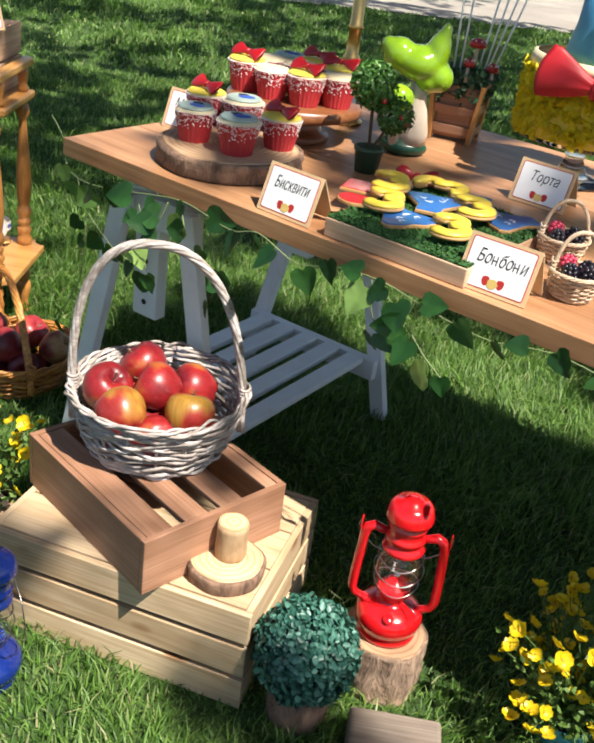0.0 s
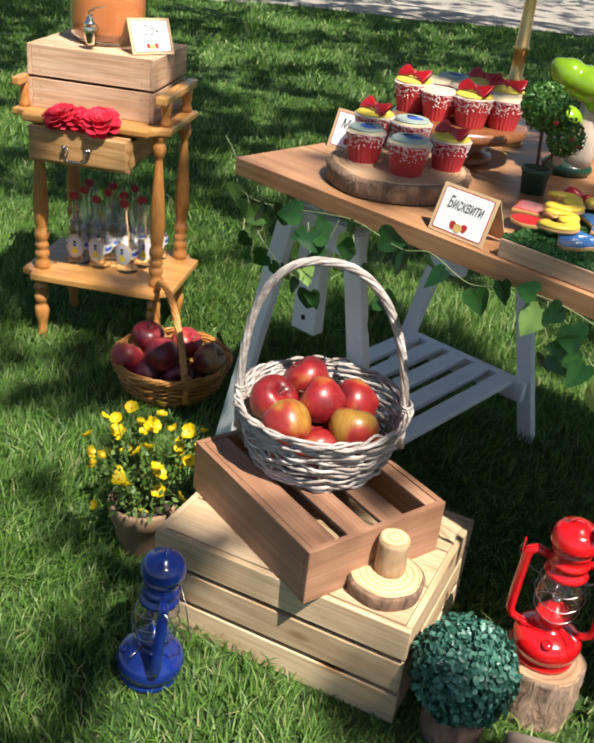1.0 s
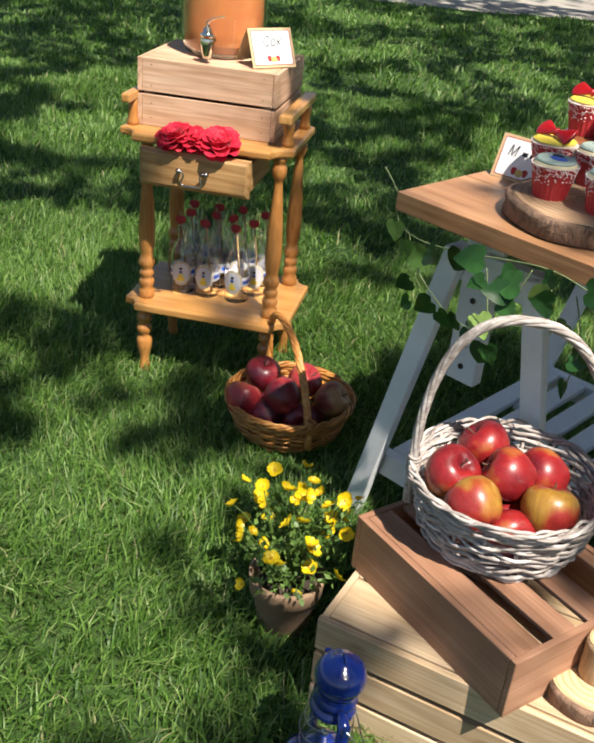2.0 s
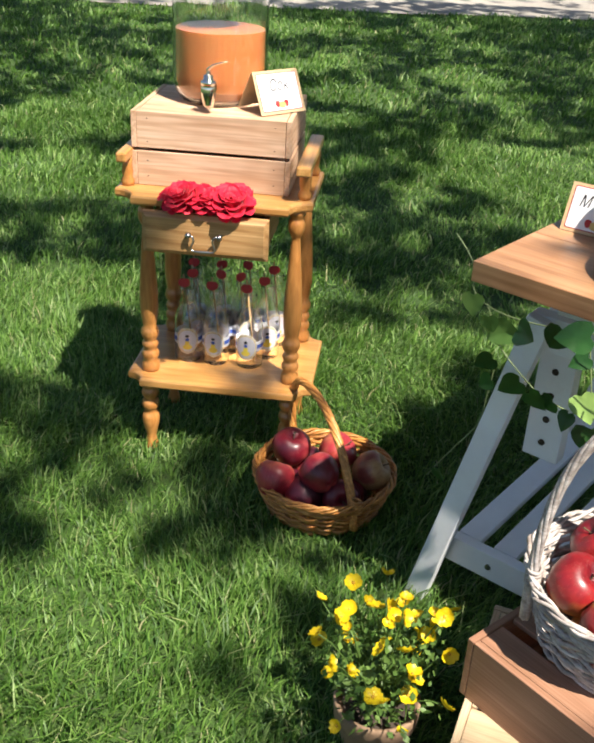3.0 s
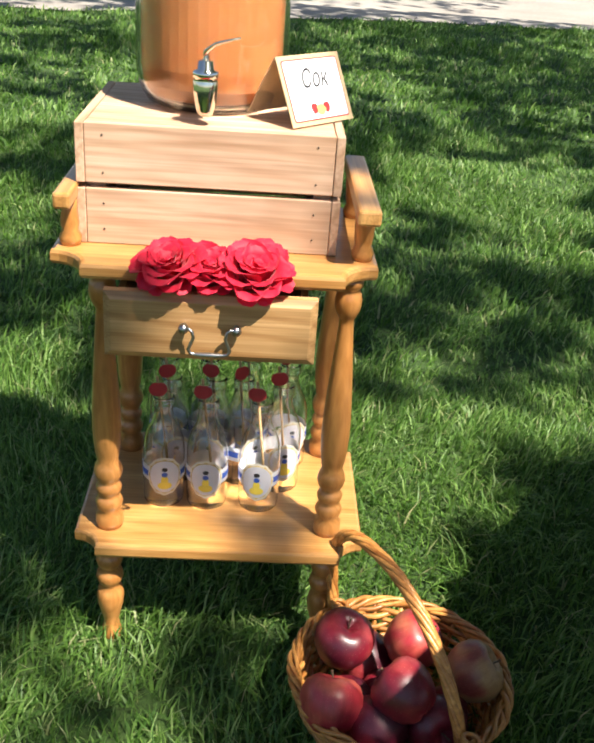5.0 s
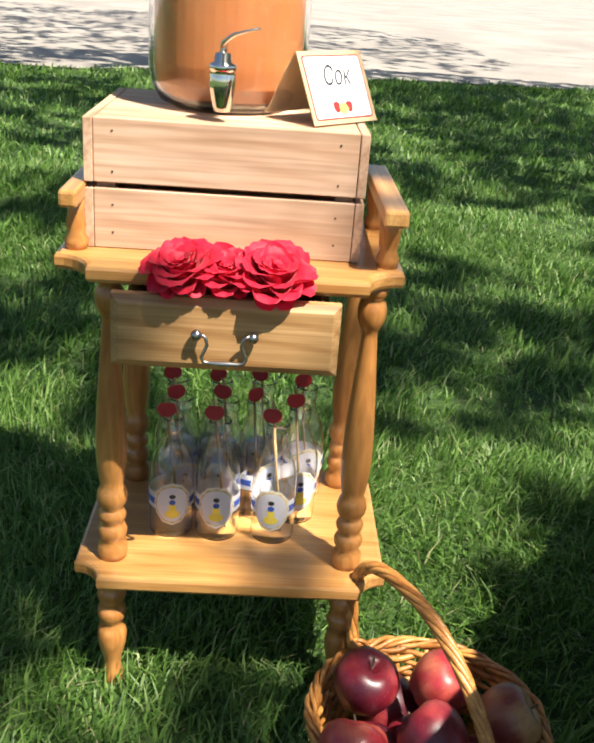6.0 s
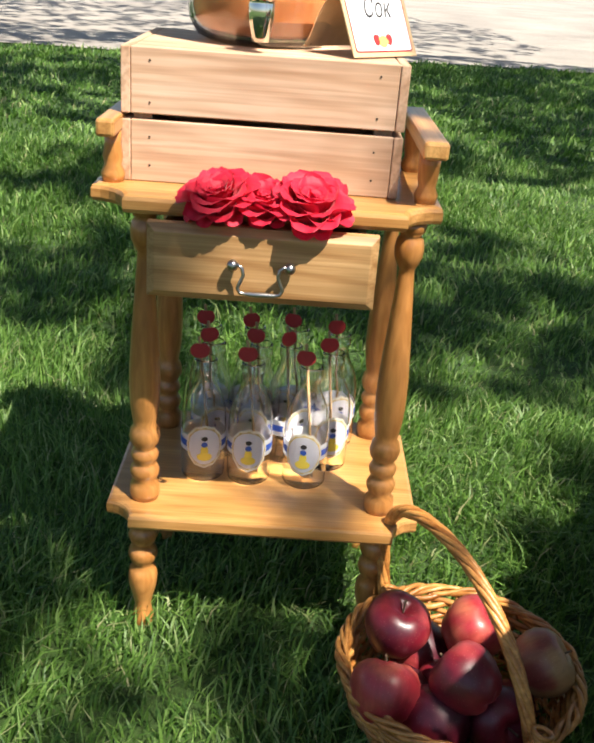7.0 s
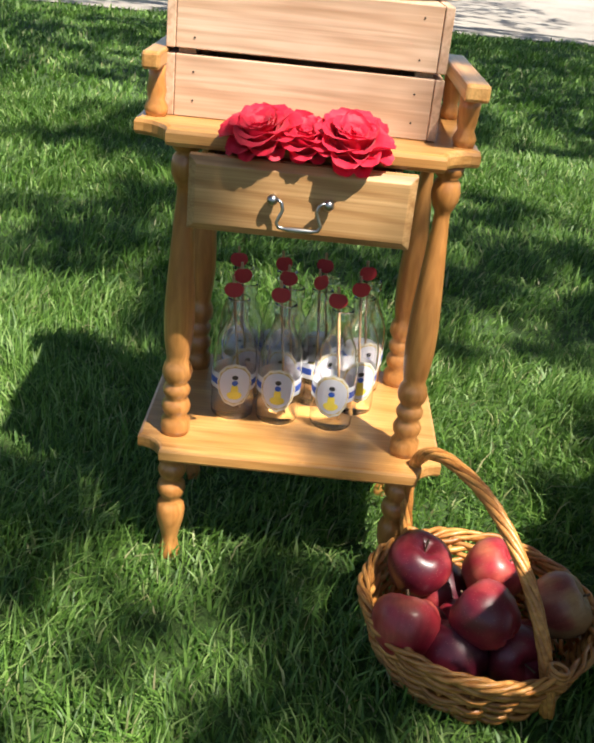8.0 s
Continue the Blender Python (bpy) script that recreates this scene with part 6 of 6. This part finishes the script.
# ---- berry baskets ----
M_BLACKBERRY = plain("blackberry", (0.012, 0.010, 0.018), 0.3, vary=0.3, coat=0.3)
M_RASP = plain("raspberry", (0.42, 0.03, 0.07), 0.5, vary=0.25)


def berry_mesh(mat, r, seed):
    bm = bmesh.new()
    rng = random.Random(seed)
    for ring in range(6):
        t = math.pi * (ring + 0.6) / 6.4
        n = max(1, int(8 * math.sin(t)))
        for k in range(n):
            a = 2 * math.pi * (k + 0.5 * (ring % 2)) / n
            bmesh.ops.create_icosphere(bm, subdivisions=1, radius=r * 0.36, matrix=Matrix.Translation((r * 0.75 * math.sin(t) * math.cos(a), r * 0.75 * math.sin(t) * math.sin(a), r * 1.1 * math.cos(t))))
    me = bpy.data.meshes.new("berry")
    bm.to_mesh(me)
    bm.free()
    me.materials.append(mat)
    me.shade_smooth()
    return me


BLACK, RASP = berry_mesh(M_BLACKBERRY, 0.0125, 1), berry_mesh(M_RASP, 0.0125, 2)
for bx, by, tn in ((0.480, 1.612, 20), (0.470, 1.462, 30)):
    build_basket("berry_basket", pose(bx, by, 0.7505, 0, 0, tn), "tiny pale chipwood basket of blackberries and raspberry", M_WICKER_PALE, 0.026, 0.037, 0.040, 9, 14, 0.0016, -30, 0.058, 0.0028, int(bx * 1000), 0.0)
    for k, (x, y, z, me) in enumerate(((-0.014, -0.014, 0.040, BLACK), (0.014, -0.012, 0.041, BLACK), (0.016, 0.014, 0.040, BLACK), (-0.012, 0.012, 0.048, RASP), (0.0, 0.0, 0.026, BLACK))):
        name, lab = ("raspberry", "ripe pink raspberry in the tiny basket") if me is RASP else ("blackberry", "ripe blackberry in the tiny basket")
        br = thing(name, pose(bx + x, by + y, 0.7505 + z, 30 * k, 20 * k, 50 * k), lab, "berry", "berries in tiny baskets")
        placed("flesh", me, br)


# ---- ivy garland on the table edge ----
M_IVY = leafy("ivy_leaves", ((0, (0.014, 0.06, 0.014)), (0.6, (0.03, 0.11, 0.022)), (0.86, (0.05, 0.15, 0.035)), (1, (0.30, 0.46, 0.12))), 0.35, 0.3, island=False)
M_VINE = plain("vine_stem", (0.20, 0.26, 0.11), 0.6, vary=0.3)


def ivy_leaf(size, seed):
    """A five-lobed leaf, folded along its midrib."""
    rng = random.Random(seed)
    out = [(0, 0), (0.20, -0.12), (0.42, -0.03), (0.50, 0.16), (0.48, 0.38), (0.34, 0.60), (0.18, 0.84), (0, 1.05), (-0.18, 0.84), (-0.34, 0.60), (-0.48, 0.38), (-0.50, 0.16), (-0.42, -0.03), (-0.20, -0.12)]
    bm = bmesh.new()
    c = bm.verts.new((0, 0.36 * size, -0.05 * size))
    vs = [bm.verts.new((x * size * rng.uniform(0.92, 1.08), y * size, size * (0.10 * abs(x) - 0.12 * max(0, y - 0.4) ** 2 + rng.uniform(-0.03, 0.03)))) for x, y in out]
    for k in range(len(vs)):
        bm.faces.new((c, vs[k], vs[(k + 1) % len(vs)]))
    bmesh.ops.subdivide_edges(bm, edges=bm.edges[:], cuts=1)
    me = bpy.data.meshes.new("leaf")
    bm.to_mesh(me)
    bm.free()
    me.materials.append(M_IVY)
    me.shade_smooth()
    return me


def build_ivy():
    rng = random.Random(14)
    gar = thing("ivy_garland", at_table(-1.40, 1.335, 0.72), "artificial ivy garland hanging along the table edge", "garland")
    shapes = [ivy_leaf(s, i) for i, s in enumerate((0.030, 0.036, 0.042, 0.048))]
    runs = ([(-0.04, 0.02, 0.062), (-0.005, 0.02, 0.025), (0.01, 0.015, -0.02), (0.07, 0.0, -0.03), (0.16, -0.006, -0.02), (0.26, -0.006, 0.0), (0.34, -0.008, 0.010), (0.44, -0.008, -0.005), (0.50, -0.008, 0.008), (0.58, -0.008, -0.015), (0.66, -0.008, 0.005), (0.74, -0.008, 0.010), (0.83, -0.010, -0.004), (0.92, -0.008, -0.012), (1.03, -0.008, 0.006), (1.20, -0.008, -0.02)],
            [(0.03, 0.02, -0.03), (0.06, 0.02, -0.09), (0.11, 0.02, -0.13), (0.15, 0.02, -0.15), (0.19, 0.02, -0.155)],
            [(0.06, 0.02, -0.12), (0.055, 0.02, -0.17), (0.045, 0.02, -0.24), (0.005, 0.02, -0.31), (-0.035, 0.02, -0.38)],
            [(0.72, -0.010, 0.008), (0.73, -0.012, -0.04), (0.757, -0.014, -0.075)],
            [(0.74, -0.010, 0.0), (0.79, -0.014, -0.035), (0.83, -0.016, -0.07), (0.87, -0.018, -0.095)],
            [(0.30, -0.010, 0.0), (0.29, -0.016, -0.03), (0.275, -0.018, -0.055)],
            [(0.33, -0.010, 0.0), (0.345, -0.016, -0.025), (0.347, -0.018, -0.04)],
            [(0.20, 0.02, -0.04), (0.215, 0.02, -0.10), (0.225, 0.02, -0.16)],
            [(0.36, 0.03, -0.03), (0.385, 0.03, -0.10), (0.38, 0.03, -0.17)])
    for j, run in enumerate(runs):
        pts = [Vector(p) for p in run]
        fine = []
        for i in range(len(pts) - 1):
            a, b, c, d = pts[max(i - 1, 0)], pts[i], pts[i + 1], pts[min(i + 2, len(pts) - 1)]
            for k in range(6):
                t = k / 6
                fine.append(0.5 * ((2 * b) + (c - a) * t + (2 * a - 5 * b + 4 * c - d) * t * t + (3 * b - a - 3 * c + d) * t ** 3))
        fine.append(pts[-1])
        part("vine", tube(fine, 0.0011, 6), M_VINE, gar, smooth=True)
        step = 0.046 if j == 0 else (0.3 if j == 2 else 0.036)
        run_len, nxt = 0.0, (0.10 if j == 0 else 0.02)
        for a, b in zip(fine, fine[1:]):
            run_len += (b - a).length
            if run_len > nxt or (b is fine[-1] and j != 2):
                nxt = run_len + step * rng.uniform(0.7, 1.3)
                me = shapes[0] if j == 2 else rng.choice(shapes)
                off = Vector((rng.uniform(-0.012, 0.012), -0.004 - rng.uniform(0, 0.012), rng.uniform(-0.014, 0.012)))
                placed("leaf", me, gar, m=pose(*(b + off), 90 + rng.uniform(-50, 30), rng.uniform(-40, 40), rng.uniform(-35, 35)) @ pose(0, 0, 0, 0, 0, 180 + rng.uniform(-60, 60)))


build_ivy()
